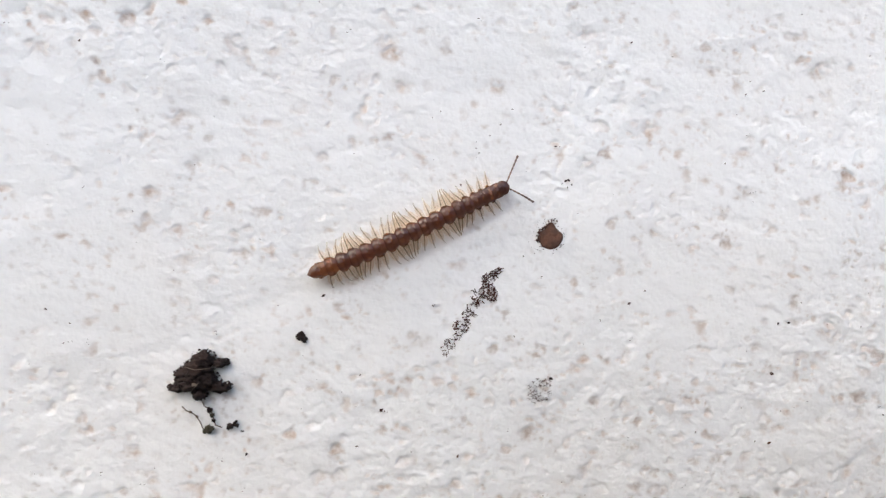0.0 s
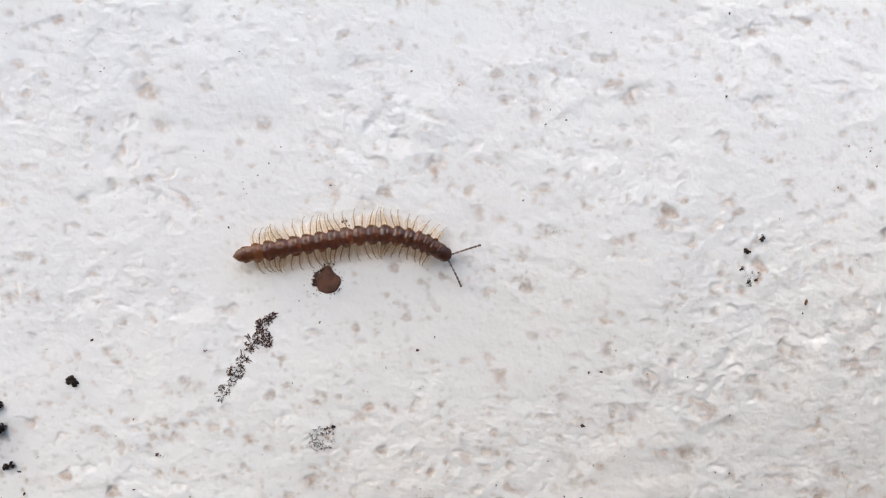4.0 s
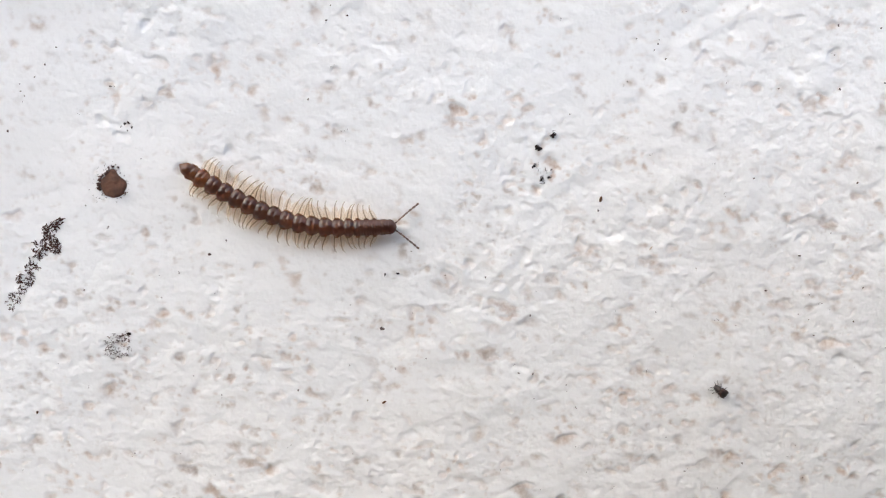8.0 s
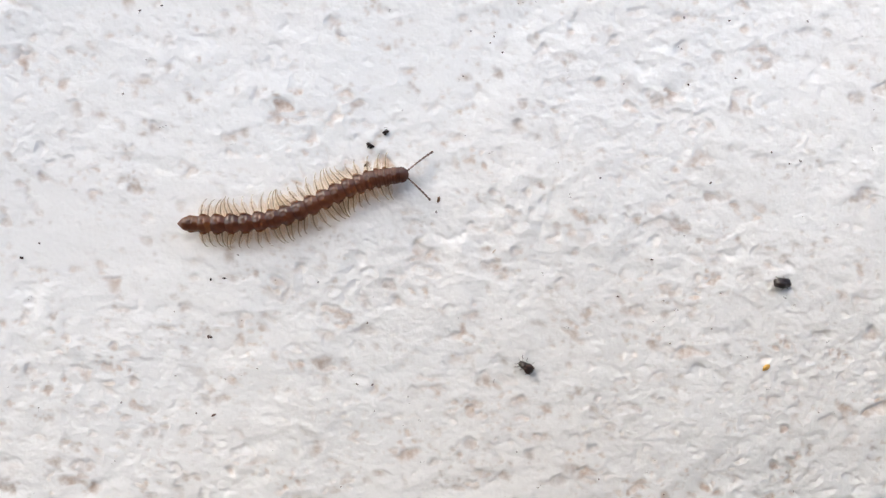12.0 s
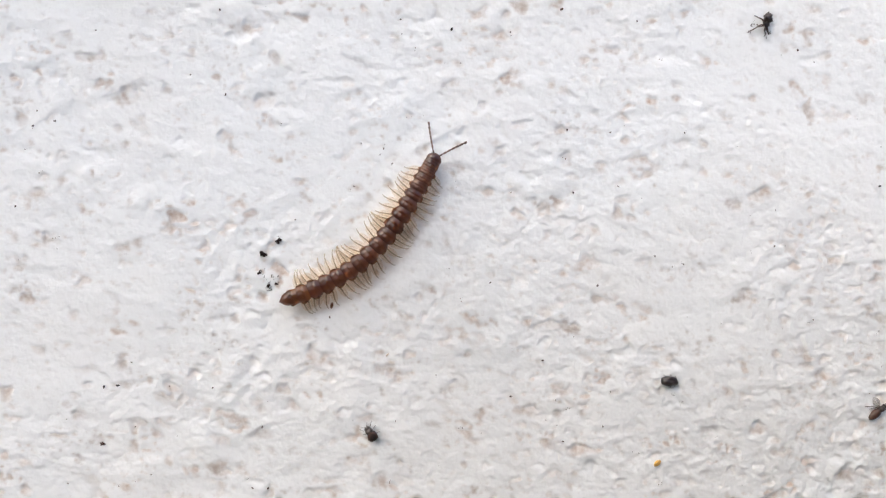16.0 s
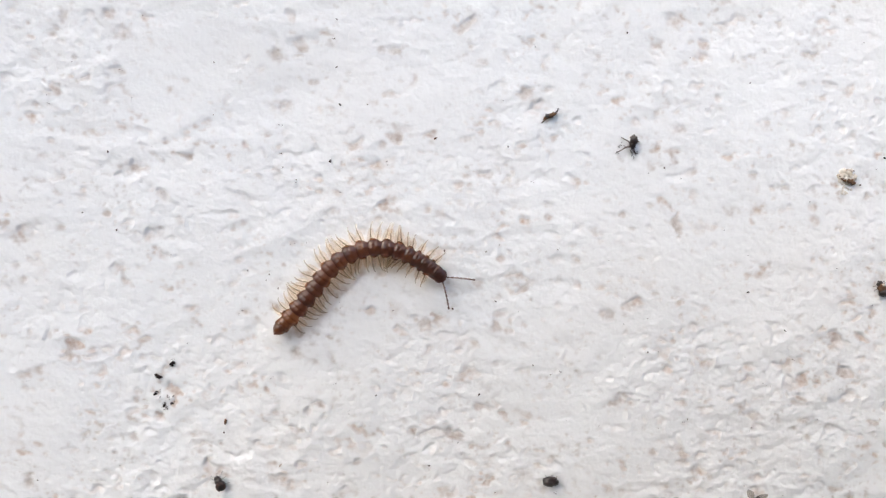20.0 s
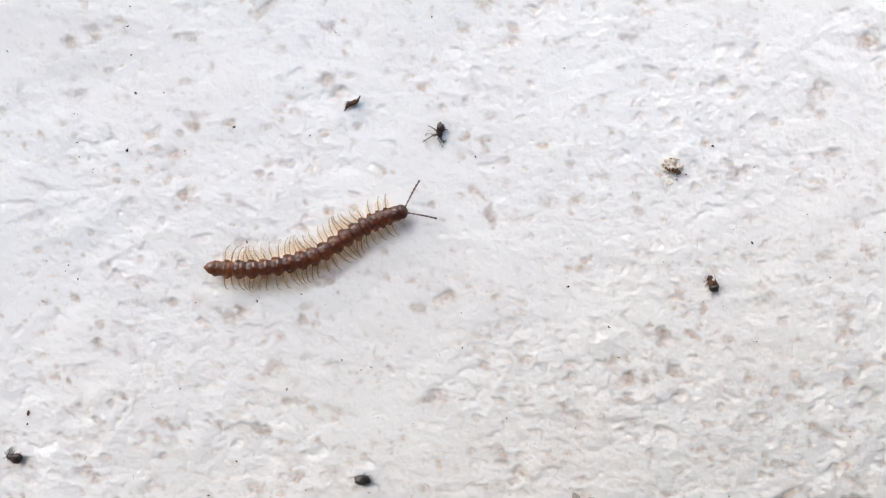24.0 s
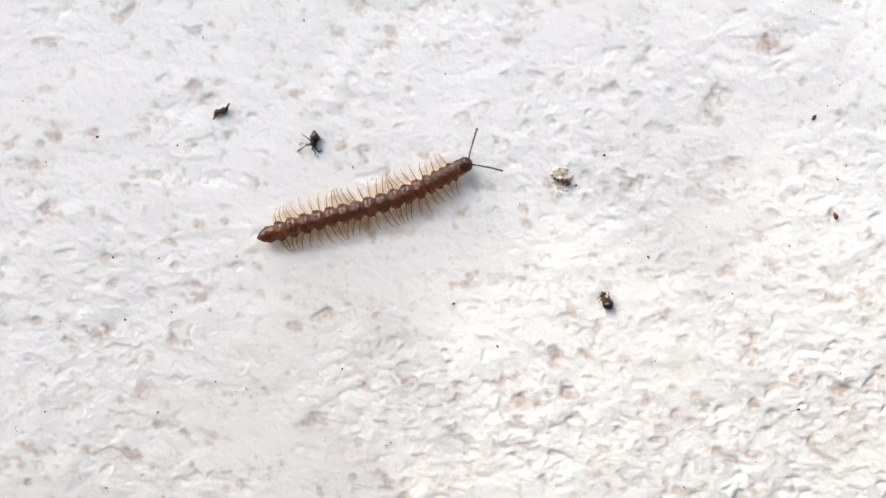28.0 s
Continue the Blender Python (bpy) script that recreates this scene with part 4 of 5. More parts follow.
def build_millipede():
    body = tagged(new("millipede"), "brown flat-backed millipede with pale straw legs walking over the plaster", "millipede")
    rings = []
    leg_data = {}
    for side in (1, -1):
        for reach in (0.95, 1.12):
            bm = leg_mesh(side, reach)
            me = bpy.data.meshes.new("leg")
            bm.to_mesh(me)
            bm.free()
            me.materials.append(LEG_BASE_HAZE)
            me.materials.append(LEG_TIP)
            leg_data[side, reach] = me
    n = len(RING_LENGTH)
    count = 0
    for i in range(n):
        if i == 0:
            ob = part("head", head_mesh(), CHITIN, body, "rounded glossy brown head")
            for side in (1, -1):
                f = part("antenna", feeler_mesh(), FEELER, ob, "thin jointed dark feeler")
                f["side"] = side
        elif i == n - 1:
            ob = part("tail_segment", telson_mesh(), CHITIN_RIM, body, "pointed amber-brown tail tip")
        else:
            ob = part("body_ring", ring_mesh(RING_LENGTH[i], RING_WIDTH[i], 0.14 if i == n - 2 else 0.02 if i < 5 else 0), CHITIN_RIM if i > n - 4 else CHITIN, body)
            ob.data.materials.append(BELLY)
            part("belly_plate", belly_mesh(RING_LENGTH[i], RING_WIDTH[i]), BELLY, ob, "pale amber under plate")
            for side in (1, -1):
                if 1 < i:
                    part("side_keel", keel_mesh(RING_LENGTH[i], RING_WIDTH[i] * (0.86 if i == n - 2 else 1), side), KEEL, ob, "pale rounded side flange")
            pairs = 0 if i in (1, n - 2) else 1 if i in (2, 3, 4) else 2
            for k in range(pairs):
                x = (0.0 if pairs == 1 else (0.16, -0.30)[k]) * RING_LENGTH[i]
                for side in (1, -1):
                    leg = mesh_part("leg", leg_data[side, 0.95 if i < 6 or i > n - 5 else 1.12], LEG_BASE_HAZE, ob)
                    LEGS.append((leg, side, count, x))
                count += 1
        rings.append(ob)
    return body, rings


MILLIPEDE, RINGS = build_millipede()
TIMES = [k * 0.25 for k in range(113)]


def body_poses(t):
    """World poses of all rings at t seconds."""
    q, s = dense(spine_at(t))
    got, at = [], 0.0
    k = s[-1] / BODY
    for i, length in enumerate(RING_LENGTH):
        c = (at + length / 2) * k
        at += length
        a, b = max(c - 0.7, 0), min(c + 0.7, s[-1])
        p = [np.interp(c, s, q[:, j]) for j in (0, 1)]
        d = [np.interp(a, s, q[:, j]) - np.interp(b, s, q[:, j]) for j in (0, 1)]
        lift = HEIGHT + 0.3 * np.mean([surf((p[0] + u) * MM, (p[1] + v) * MM) for u, v in ((0, 0), (1, 1), (-1, 1), (1, -1), (-1, -1))]) / MM
        got.append(on_wall(p[0], p[1], math.degrees(math.atan2(d[1], d[0])), lift, False))
    return got


def move_millipede():
    all_poses = [(t, body_poses(t)) for t in TIMES]
    base = [(t, on_wall(p[10].translation.x / MM, p[10].translation.z / MM, math.degrees(math.atan2(p[10][2][0], p[10][0][0])), 0, False)) for t, p in all_poses]
    walk(MILLIPEDE, base)
    for i, ob in enumerate(RINGS):
        walk(ob, [(t, b.inverted() @ p[i]) for (t, b), (_, p) in zip(base, all_poses)])
    # feelers turn on the head
    for ob in RINGS[0].children:
        s = ob["side"]
        walk(ob, [(t, pose(0.36 * MM, s * 0.20 * MM, 0.10 * MM, 0, 6, a if s > 0 else b)) for t, a, b in FEELERS])
    # legs swing in waves that follow the ground covered
    fine = np.arange(0, 28.01, 0.05)
    mids = np.array([spine_at(t)[4] for t in fine])
    run = np.concatenate([[0], np.cumsum(np.hypot(*np.diff(mids, axis=0).T))])
    stride = 2.1
    for leg, side, number, x in LEGS:
        shift = number / 8.5 + 0.02 * math.sin(number * 5.1 + side)
        turns = 2 * (run / stride + shift)
        marks = [0.0] + [float(np.interp(k, turns, fine)) for k in range(int(math.ceil(turns[0] + 0.15)), int(math.floor(turns[-1] - 0.15)) + 1)] + [28.0]
        rows = []
        for t in marks:
            v = math.cos(math.pi * float(np.interp(t, fine, turns)))
            rows.append((t, pose(x * MM, side * 0.50 * MM, -0.34 * MM, 4 * side * v, 0, side * (4 - 20 * v))))
        walk(leg, rows)


# ---- dirt and grit on the plaster ----
def place(ob, x, z, turn=0.0, sunk=0.0):
    ob.matrix_basis = on_wall(x, z, turn, -sunk)
    return ob


SPECKS = []
for k in range(5):
    bm = bmesh.new()
    lump(bm, (0, 0, 0.25 * MM), (0.5 * MM, 0.38 * MM, 0.32 * MM), 0.55, 2, k + 3, 1.9)
    me = bpy.data.meshes.new("dirt_speck")
    bm.to_mesh(me)
    bm.free()
    SPECKS.append(me)


def speck(x, z, size, mat=SOIL, name="dirt_speck", label="tiny black dirt speck stuck on white plaster", flat=0.8, group="dirt specks"):
    """A crumb of about size millimetres; the finest ones are dry and brown."""
    if mat is SOIL and size < 0.28:
        mat, label = SOIL_DRY, "tiny dark brown dirt speck stuck on white plaster"
    k = int(abs(x * 7.3 + z * 3.1) * 10) % 5
    me = SPECKS[k]
    if mat is not SOIL:
        me = me.copy()
    ob = mesh_part(name, me, mat)
    if mat is not SOIL:
        me.materials[0] = mat
    m = on_wall(x, z, (x * 77 + z * 131) % 360, -0.03)
    ob.matrix_basis = m @ Matrix.Diagonal((size * 0.95, size * 0.75, size * flat, 1))
    return tagged(ob, label, "dirt speck", group)


speck(-43.3, 16.3, 0.23)
speck(-46.3, -7.4, 0.27)
speck(-44.3, -8.7, 0.18)
speck(-21.9, -6.0, 0.36)
speck(-18.3, -13.6, 0.23)
speck(-28.8, -21.1, 0.36)
speck(-18.5, -20.6, 0.27)
speck(-13.2, -21.3, 0.18)
speck(-4.3, 12.2, 0.18)
speck(-9.1, 4.8, 0.27)
speck(7.4, 19.2, 0.27)
speck(20.1, 16.1, 0.18)
speck(11.7, 18.1, 0.18)
speck(-8.6, -21.8, 0.35, RUST, "dirt_speck", "tiny rust-brown speck stuck on white plaster")
speck(-5.4, 10.7, 0.22)
speck(-6.4, 9.6, 0.17)
speck(17.9, 7.8, 0.22)
speck(24.8, -8.5, 0.31)
speck(23.0, -21.0, 0.22)
speck(38.8, -12.6, 0.26)
speck(39.2, -18.5, 0.26)
speck(34.4, -8.8, 0.22)
speck(28.7, -16.8, 0.17)
speck(36.2, 17.7, 0.26)
speck(45.1, -2.4, 0.26)
speck(19.7, 14.8, 0.23)
speck(10.0, -5.2, 0.23)
speck(16.3, -19.9, 0.23)
speck(37.8, -18.4, 0.23)
speck(65.1, -6.8, 0.27)
speck(70.3, 0.3, 0.27)
speck(62.1, -10.3, 0.27)
speck(60.8, -28.1, 0.23)
speck(67.8, 9.1, 0.27)
speck(67.2, -14.8, 0.23)
speck(71.1, -13.4, 0.23)
speck(1.6, 5.6, 0.32)
speck(33.2, 19.4, 0.17)
speck(23.9, 28.6, 0.22)
speck(51.7, 24.6, 0.22)
speck(56.3, 23.8, 0.35)
speck(50.9, 11.7, 0.22)
speck(48.1, 13.5, 0.17)
speck(49.8, 12.5, 0.17)
speck(57.4, 29.1, 0.30)
speck(60.0, 29.1, 0.17)
speck(98.1, 9.8, 0.30)
speck(75.8, 3.1, 0.22)
speck(66.4, -10.7, 0.17)
speck(26.0, -8.4, 0.35)
speck(90.9, 21.5, 0.17)
speck(35.9, 25.0, 0.26)
speck(66.4, 25.8, 0.34, RUST, "dirt_speck", "tiny rust-brown speck stuck on white plaster")
speck(45.9, 33.1, 0.19)
speck(57.2, 32.6, 0.23)
speck(71.2, 14.7, 0.23)
speck(60.0, 0.7, 0.23)
speck(87.6, 4.0, 0.23)
speck(61.9, 9.1, 0.18)
speck(102.1, 5.7, 0.28)
speck(116.3, 13.7, 0.32)
speck(73.5, 24.9, 0.22)
speck(67.1, 14.9, 0.26)
speck(72.1, 9.7, 0.22)
speck(112.2, 23.2, 0.31)
speck(130.7, -1.2, 0.35)
speck(97.8, 30.8, 0.18)
speck(89.2, 22.6, 0.26)
speck(121.7, 16.4, 0.18)
speck(85.3, 35.7, 0.22)
speck(131.5, 26.2, 0.57, RUST, "dirt_speck", "tiny rust-brown speck stuck on white plaster")
speck(133.8, 17.1, 0.68, RUST, "dirt_speck", "tiny rust-brown speck stuck on white plaster")


def flakes(name, x0, z0, blobs, seed, label, count=60, mat=SOIL, size=0.16, category="dirt stain"):
    """A patch of many small ragged flakes and threads: discs of (along, up, radius, share)."""
    rng = random.Random(seed)
    bm = bmesh.new()
    for u, v, r, share in blobs:
        for _ in range(int(count * share)):
            a, d = rng.uniform(0, math.tau), r * math.sqrt(rng.random())
            x, z = x0 + u + d * math.cos(a), z0 + v + d * math.sin(a)
            way = rng.uniform(0, math.tau)
            w = size * rng.uniform(0.45, 1.1)
            for k in range(rng.choice((1, 1, 2, 3, 4))):
                out = surf(x * MM, z * MM) / MM + 0.02
                got = lump(bm, (0, 0, 0), (w * rng.uniform(0.7, 1.7) * MM, w * rng.uniform(0.5, 0.9) * MM, w * 0.6 * MM), 0.5, 1, k, 1.9, way)
                for p in got:
                    p.co = Vector((p.co.x + x * MM, -p.co.z - out * MM, p.co.y + z * MM))
                way += rng.uniform(-0.8, 0.8)
                x += 1.5 * w * math.cos(way)
                z += 1.5 * w * math.sin(way)
                w *= 0.9
    ob = part(name, bm, mat)
    return tagged(ob, label, category, kind="stuff")


# plug in an old drill hole with crumbs about its rim
def build_plug():
    thing = tagged(new("wall_plug"), "round brown clay plug in the plaster, ringed by dark crumbs", "wall plug")
    place(thing, 0.0, -0.1)
    bm = bmesh.new()
    prof = ((0.0, 0.26), (0.45, 0.24), (0.85, 0.19), (1.10, 0.12), (1.26, -0.02), (1.31, -0.35))
    rings = []
    for r, h in prof[1:]:
        ring = []
        for k in range(36):
            a = k * math.tau / 36
            w = 1 + 0.035 * math.sin(3 * a + 1) + 0.025 * math.sin(5 * a) + 0.02 * noise.noise(Vector((math.cos(a) * 3, math.sin(a) * 3, 4)))
            point = 1 + 0.30 * max(0, math.sin(a)) ** 10 - 0.06 * abs(math.sin(2 * a))
            ring.append(bm.verts.new((r * w * math.cos(a) * MM, r * w * point * math.sin(a) * 0.95 * MM, (h + 0.07 * noise.noise(Vector((r * math.cos(a) * 3, r * math.sin(a) * 3, 0)))) * MM)))
        rings.append(ring)
    mid = bm.verts.new((0, 0, 0.2 * MM))
    for k in range(36):
        bm.faces.new((mid, rings[0][k], rings[0][(k + 1) % 36]))
        for q, w in zip(rings, rings[1:]):
            bm.faces.new((q[k], w[k], w[(k + 1) % 36], q[(k + 1) % 36]))
    part("cap", bm, CLAY, thing, "flat brown clay cap")
    rng = random.Random(4)
    bm = bmesh.new()
    for k in range(48):
        a = rng.uniform(0, math.tau)
        s = rng.uniform(0.035, 0.09)
        r = 1.20 + abs(rng.gauss(0, 0.09)) + 0.12 * max(0, math.sin(a))
        lump(bm, (r * math.cos(a) * MM, r * math.sin(a) * MM, rng.uniform(-0.05, 0.15) * MM), (s * MM, s * 0.7 * MM, s * 0.7 * MM), 0.6, 1, k, 1.9, rng.uniform(0, 3))
    for k in range(60):
        a = radians(rng.uniform(70, 200))
        s = rng.uniform(0.06, 0.15)
        r = 1.20 + abs(rng.gauss(0, 0.14)) + (0.6 * rng.random() if a < radians(105) else 0)
        lump(bm, (r * math.cos(a) * MM, r * math.sin(a) * MM, rng.uniform(0.0, 0.2) * MM), (s * MM, s * 0.7 * MM, s * 0.7 * MM), 0.6, 1, k, 1.9, rng.uniform(0, 3))
    for k in range(26):
        s = rng.uniform(0.03, 0.06)
        a, r = radians(rng.uniform(80, 230)), rng.uniform(1.6, 2.3)
        lump(bm, (r * math.cos(a) * MM, r * math.sin(a) * MM, 0.04 * MM), (s * MM, s * 0.7 * MM, s * 0.7 * MM), 0.6, 1, k, 1.9, rng.uniform(0, 3))
    tagged(part("rim_crumbs", bm, SOIL_DRY, thing, "dark brown crumbs of soil"), kind="stuff")


build_plug()
flakes("dirt_streak", -6.4, -5.0, ((1.25, 1.55, 0.35, 0.4), (0.75, 1.15, 0.45, 0.8), (0.1, 0.75, 0.5, 0.7), (0.2, -0.4, 0.85, 1.9), (-0.7, -1.1, 0.7, 0.7), (0.7, -0.9, 0.5, 0.6)), 7, "ragged streak of dark brown dirt flakes on white plaster", 54, SOIL_DRY, 0.10)
flakes("dirt_streak", -8.3, -8.6, ((1.0, 2.0, 0.45, 0.5), (0.3, 0.9, 0.6, 0.8), (-0.15, -0.1, 0.75, 1.2), (-0.9, -0.3, 0.35, 0.4)), 9, "ragged streak of dark brown dirt flakes on white plaster", 50, SOIL_DRY, 0.09)
flakes("dirt_streak", -9.9, -10.7, ((0.2, 0.2, 0.6, 0.8), (-0.4, -0.6, 0.5, 0.4), (0.9, 0.9, 0.45, 0.6)), 10, "thin grey trail of dirt flakes on white plaster", 55, SOIL_DRY, 0.07)
flakes("dirt_spot", -0.5, -15.2, ((0.0, 0.0, 1.3, 1.2), (0.5, 0.6, 0.8, 0.5), (-0.6, -0.6, 0.7, 0.6)), 12, "faint sooty spot of fine black flakes on plaster", 85, SOIL_DRY, 0.055)
speck(0.55, -14.1, 0.45)


# clod of black soil with a thread of root below it
def build_clod():
    rng = random.Random(21)
    thing = tagged(new("soil_clod"), "crumbly black clod of soil stuck to the white wall", "soil clod")
    place(thing, -32.9, -13.55)
    bm = bmesh.new()
    lobes = ((0.2, 1.6, 1.2, 0.85), (1.7, 1.25, 0.8, 0.4), (-0.3, 0.7, 1.35, 1.0), (-0.7, 0.0, 1.7, 1.1), (-0.4, -0.6, 1.9, 0.9), (-2.1, -1.05, 0.85, 0.42), (1.6, -0.95, 1.2, 0.55), (0.6, -0.3, 1.0, 0.9), (-0.1, -1.6, 0.7, 0.65))
    for k, (u, v, p, q) in enumerate(lobes):
        lump(bm, (u * MM, v * MM, 0.45 * MM), (p * 0.78 * MM, q * 0.78 * MM, 0.66 * MM), 0.8, 3, k + 70, 3.4)
        for j in range(int(60 + 80 * p * q)):
            a, d = rng.uniform(0, math.tau), 1.06 * math.sqrt(rng.random())
            s = rng.uniform(0.05, 0.17)
            lump(bm, ((u + p * d * math.cos(a)) * MM, (v + q * d * math.sin(a)) * MM, (0.12 + (1 - d * d) * 0.75 + rng.uniform(-0.1, 0.15)) * MM), (s * MM, s * 0.8 * MM, s * 0.7 * MM), 0.8, 1, j, 2.6, rng.uniform(0, 3))
    part("lump", bm, SOIL, thing)
    for x, y, turn, s in ((-0.45, -0.65, 0.4, 0.24),):
        bm = bmesh.new()
        lump(bm, (x * MM, y * MM, 1.02 * MM), (s * 1.0 * MM, s * MM, s * 0.5 * MM), 0.3, 2, 7, 1.5, turn)
        part("pebble", bm, ROOT, thing, "small grey-brown pebble in the clod")
    for k, line in enumerate((((-1.3, 1.1, 1.2), (-0.3, 0.9, 1.6), (0.8, 1.0, 1.5), (2.3, 1.25, 0.6)), ((-0.7, -1.1, 1.2), (-0.2, -0.6, 1.5), (0.0, -0.3, 1.5)), ((-2.9, -1.2, 0.3), (-2.2, -1.0, 0.5), (-1.6, -1.1, 0.8)))):
        bm = bmesh.new()
        tube(bm, scaled(line), [0.028 * MM] * len(line), 5)
        part("rootlet", bm, ROOT, thing, "thin dry brown rootlet")


build_clod()


def build_root_thread():
    thing = tagged(new("root_thread"), "thin dry root thread with crumbs of soil on plaster", "root thread")
    place(thing, -32.3, -18.0)
    lines = (((-2.3, 1.6, 0.1), (-1.9, 1.2, 0.2), (-1.5, 1.05, 0.15), (-1.0, 0.7, 0.2), (-0.6, 0.0, 0.2), (-0.3, -0.75, 0.2)), ((-0.5, 2.0, 0.1), (-0.3, 1.6, 0.2), (0.3, 1.3, 0.25), (0.55, 0.4, 0.25), (0.7, -0.2, 0.2), (1.3, -0.45, 0.15)))
    for line in lines:
        bm = bmesh.new()
        tube(bm, scaled(line), [0.055 * MM] * len(line), 5)
        part("thread", bm, ROOT, thing)
    bits = ((0.15, 1.25, 0.33, SOIL, 0.4), (0.42, 0.75, 0.25, MOSS, 1.2), (0.55, 0.25, 0.22, SOIL, 1.4), (0.15, -0.55, 0.48, MOSS, 0.3), (-0.25, -0.75, 0.28, MOSS, 0.1), (-1.55, 1.1, 0.15, ROOT, 0), (-0.95, 0.65, 0.15, ROOT, 0))
    for k, (x, y, s, mat, turn) in enumerate(bits):
        bm = bmesh.new()
        for j in range(4):
            lump(bm, ((x + 0.3 * s * math.cos(j * 2.2)) * MM, (y + 0.3 * s * math.sin(j * 2.2)) * MM, 0.25 * MM), (s * 0.7 * MM, s * 0.5 * MM, s * 0.5 * MM), 0.55, 2, k * 5 + j, 2.0, turn + j)
        part("crumb", bm, mat, thing, "crumb of soil or moss")
    return thing


build_root_thread()


def crumb(x, z, size, turn=0.0, long=1.5, seed=1, mat=SOIL, label="ragged black crumb of soil on the wall", name="soil_crumb", group="soil crumbs", category="soil crumb"):
    """A ragged crumb made of some lumps in one mesh."""
    rng = random.Random(seed)
    bm = bmesh.new()
    for k in range(20):
        u = rng.uniform(-0.55, 0.55)
        s = size * rng.uniform(0.10, 0.24)
        lump(bm, (u * size * 0.8 * long / 1.5 * MM, rng.uniform(-0.25, 0.25) * size * MM, rng.uniform(0.08, 0.3) * size * MM), (s * MM, s * 0.8 * MM, s * 0.7 * MM), 0.8, 1, seed * 10 + k, 2.0, rng.uniform(0, 3))
    ob = part(name, bm, mat)
    place(ob, x, z, turn, 0.03)
    return tagged(ob, label, category, group)


crumb(-30.1, -18.3, 1.0, 20, 1.6, 31)
crumb(-29.2, -18.9, 0.28, 0, 1.6, 32)
crumb(-23.8, -9.9, 1.2, -35, 1.5, 33)
crumb(-16.2, -17.1, 0.40, 20, 1.3, 34, SOIL_DRY)
crumb(24.5, -13.8, 0.44, -30, 1.4, 35, SOIL_DRY, "dark brown crumb of dirt on the wall")
crumb(8.4, -6.5, 0.32, 10, 1.4, 36, SOIL_DRY, "dark brown crumb of dirt on the wall")
crumb(40.6, 4.7, 0.60, 40, 1.3, 41)
crumb(39.2, 3.5, 0.68, -15, 1.5, 42)
crumb(38.8, 1.75, 0.36, 30, 1.5, 43)
crumb(39.6, 0.55, 0.48, 80, 1.4, 44)
crumb(40.3, 0.75, 0.34, 20, 1.4, 45)
crumb(40.5, 1.45, 0.20, 20, 1.4, 46)
crumb(1.3, 5.5, 0.29, 20, 1.4, 47)
crumb(1.9, 5.2, 0.24, 70, 1.4, 48)
crumb(1.5, 4.9, 0.16, 70, 1.4, 49)


def husk(x, z, length, width, turn, mat, label, name="seed_husk", category="seed husk"):
    """A small spindle-shaped husk with a crease along it."""
    bm = bmesh.new()
    for v in lump(bm, (0, 0, 0), (length / 2, width / 2, width / 2.4), 0.12, 3, int(x), 1.4):
        k = 1 - 0.35 * (2 * v.co.x / length) ** 2
        v.co.y *= k
        if v.co.z > 0:
            v.co.z -= 0.18 * width * math.exp(-(v.co.y / (0.12 * width)) ** 2)
        v.co = v.co * MM
    ob = part(name, bm, mat)
    place(ob, x, z, turn, -width * 0.22)
    return tagged(ob, label, category)


flakes("dirt_scatter", 39.6, 1.3, ((-0.6, 0.5, 0.45, 0.5), (0.1, 0.0, 0.5, 0.6), (0.0, -0.8, 0.4, 0.6), (0.7, -0.4, 0.3, 0.3)), 41, "fine black fragments strewn on white plaster", 16, SOIL, 0.055)
husk(76.6, -17.2, 0.85, 0.48, 40, SEED, "small ochre-yellow husk stuck on the plaster")
husk(24.6, -21.2, 0.5, 0.22, 28, RUST, "small brown husk stuck on the plaster")
husk(50.4, -6.0, 0.5, 0.14, 50, SAND, "thin sand-coloured chaff on the plaster")
husk(45.3, -1.3, 0.62, 0.28, 80, RUST, "small greenish-brown husk on the plaster")


# ---- insects ----
def leg_line(bm, pts, r):
    tube(bm, scaled(pts), [r * MM * (1 - 0.4 * k / (len(pts) - 1)) for k in range(len(pts))], 5)


def oval(name, thing, centre, size, mat, seed=1, rough=0.06, turn=0.0, label="", level=3):
    bm = bmesh.new()
    lump(bm, tuple(c * MM for c in centre), tuple(s * MM for s in size), rough, level, seed, 1.6, turn)
    return part(name, bm, mat, thing, label)


def wing_part(thing, root, length, width, turn, height=0.3, mat=WING, tilt=0.1, seed=0):
    """A thin rounded wing with a little thickness."""
    bm = bmesh.new()
    c, s = math.cos(radians(turn)), math.sin(radians(turn))
    top, low = [], []
    for k in range(18):
        a = k * math.tau / 18
        u, v = 0.5 + 0.5 * math.cos(a), 0.5 * math.sin(a) * (0.55 + 0.45 * math.sin((0.5 + 0.5 * math.cos(a)) * math.pi))
        x, y = u * length, v * width
        z = height + tilt * u * length
        for store, dz in ((top, 0.012), (low, -0.012)):
            store.append(bm.verts.new(((root[0] + x * c - y * s) * MM, (root[1] + x * s + y * c) * MM, (z + dz) * MM)))
    bm.faces.new(top)
    bm.faces.new(low[::-1])
    for k in range(18):
        bm.faces.new((top[k], low[k], low[(k + 1) % 18], top[(k + 1) % 18]))
    return part("wing", bm, mat, thing)


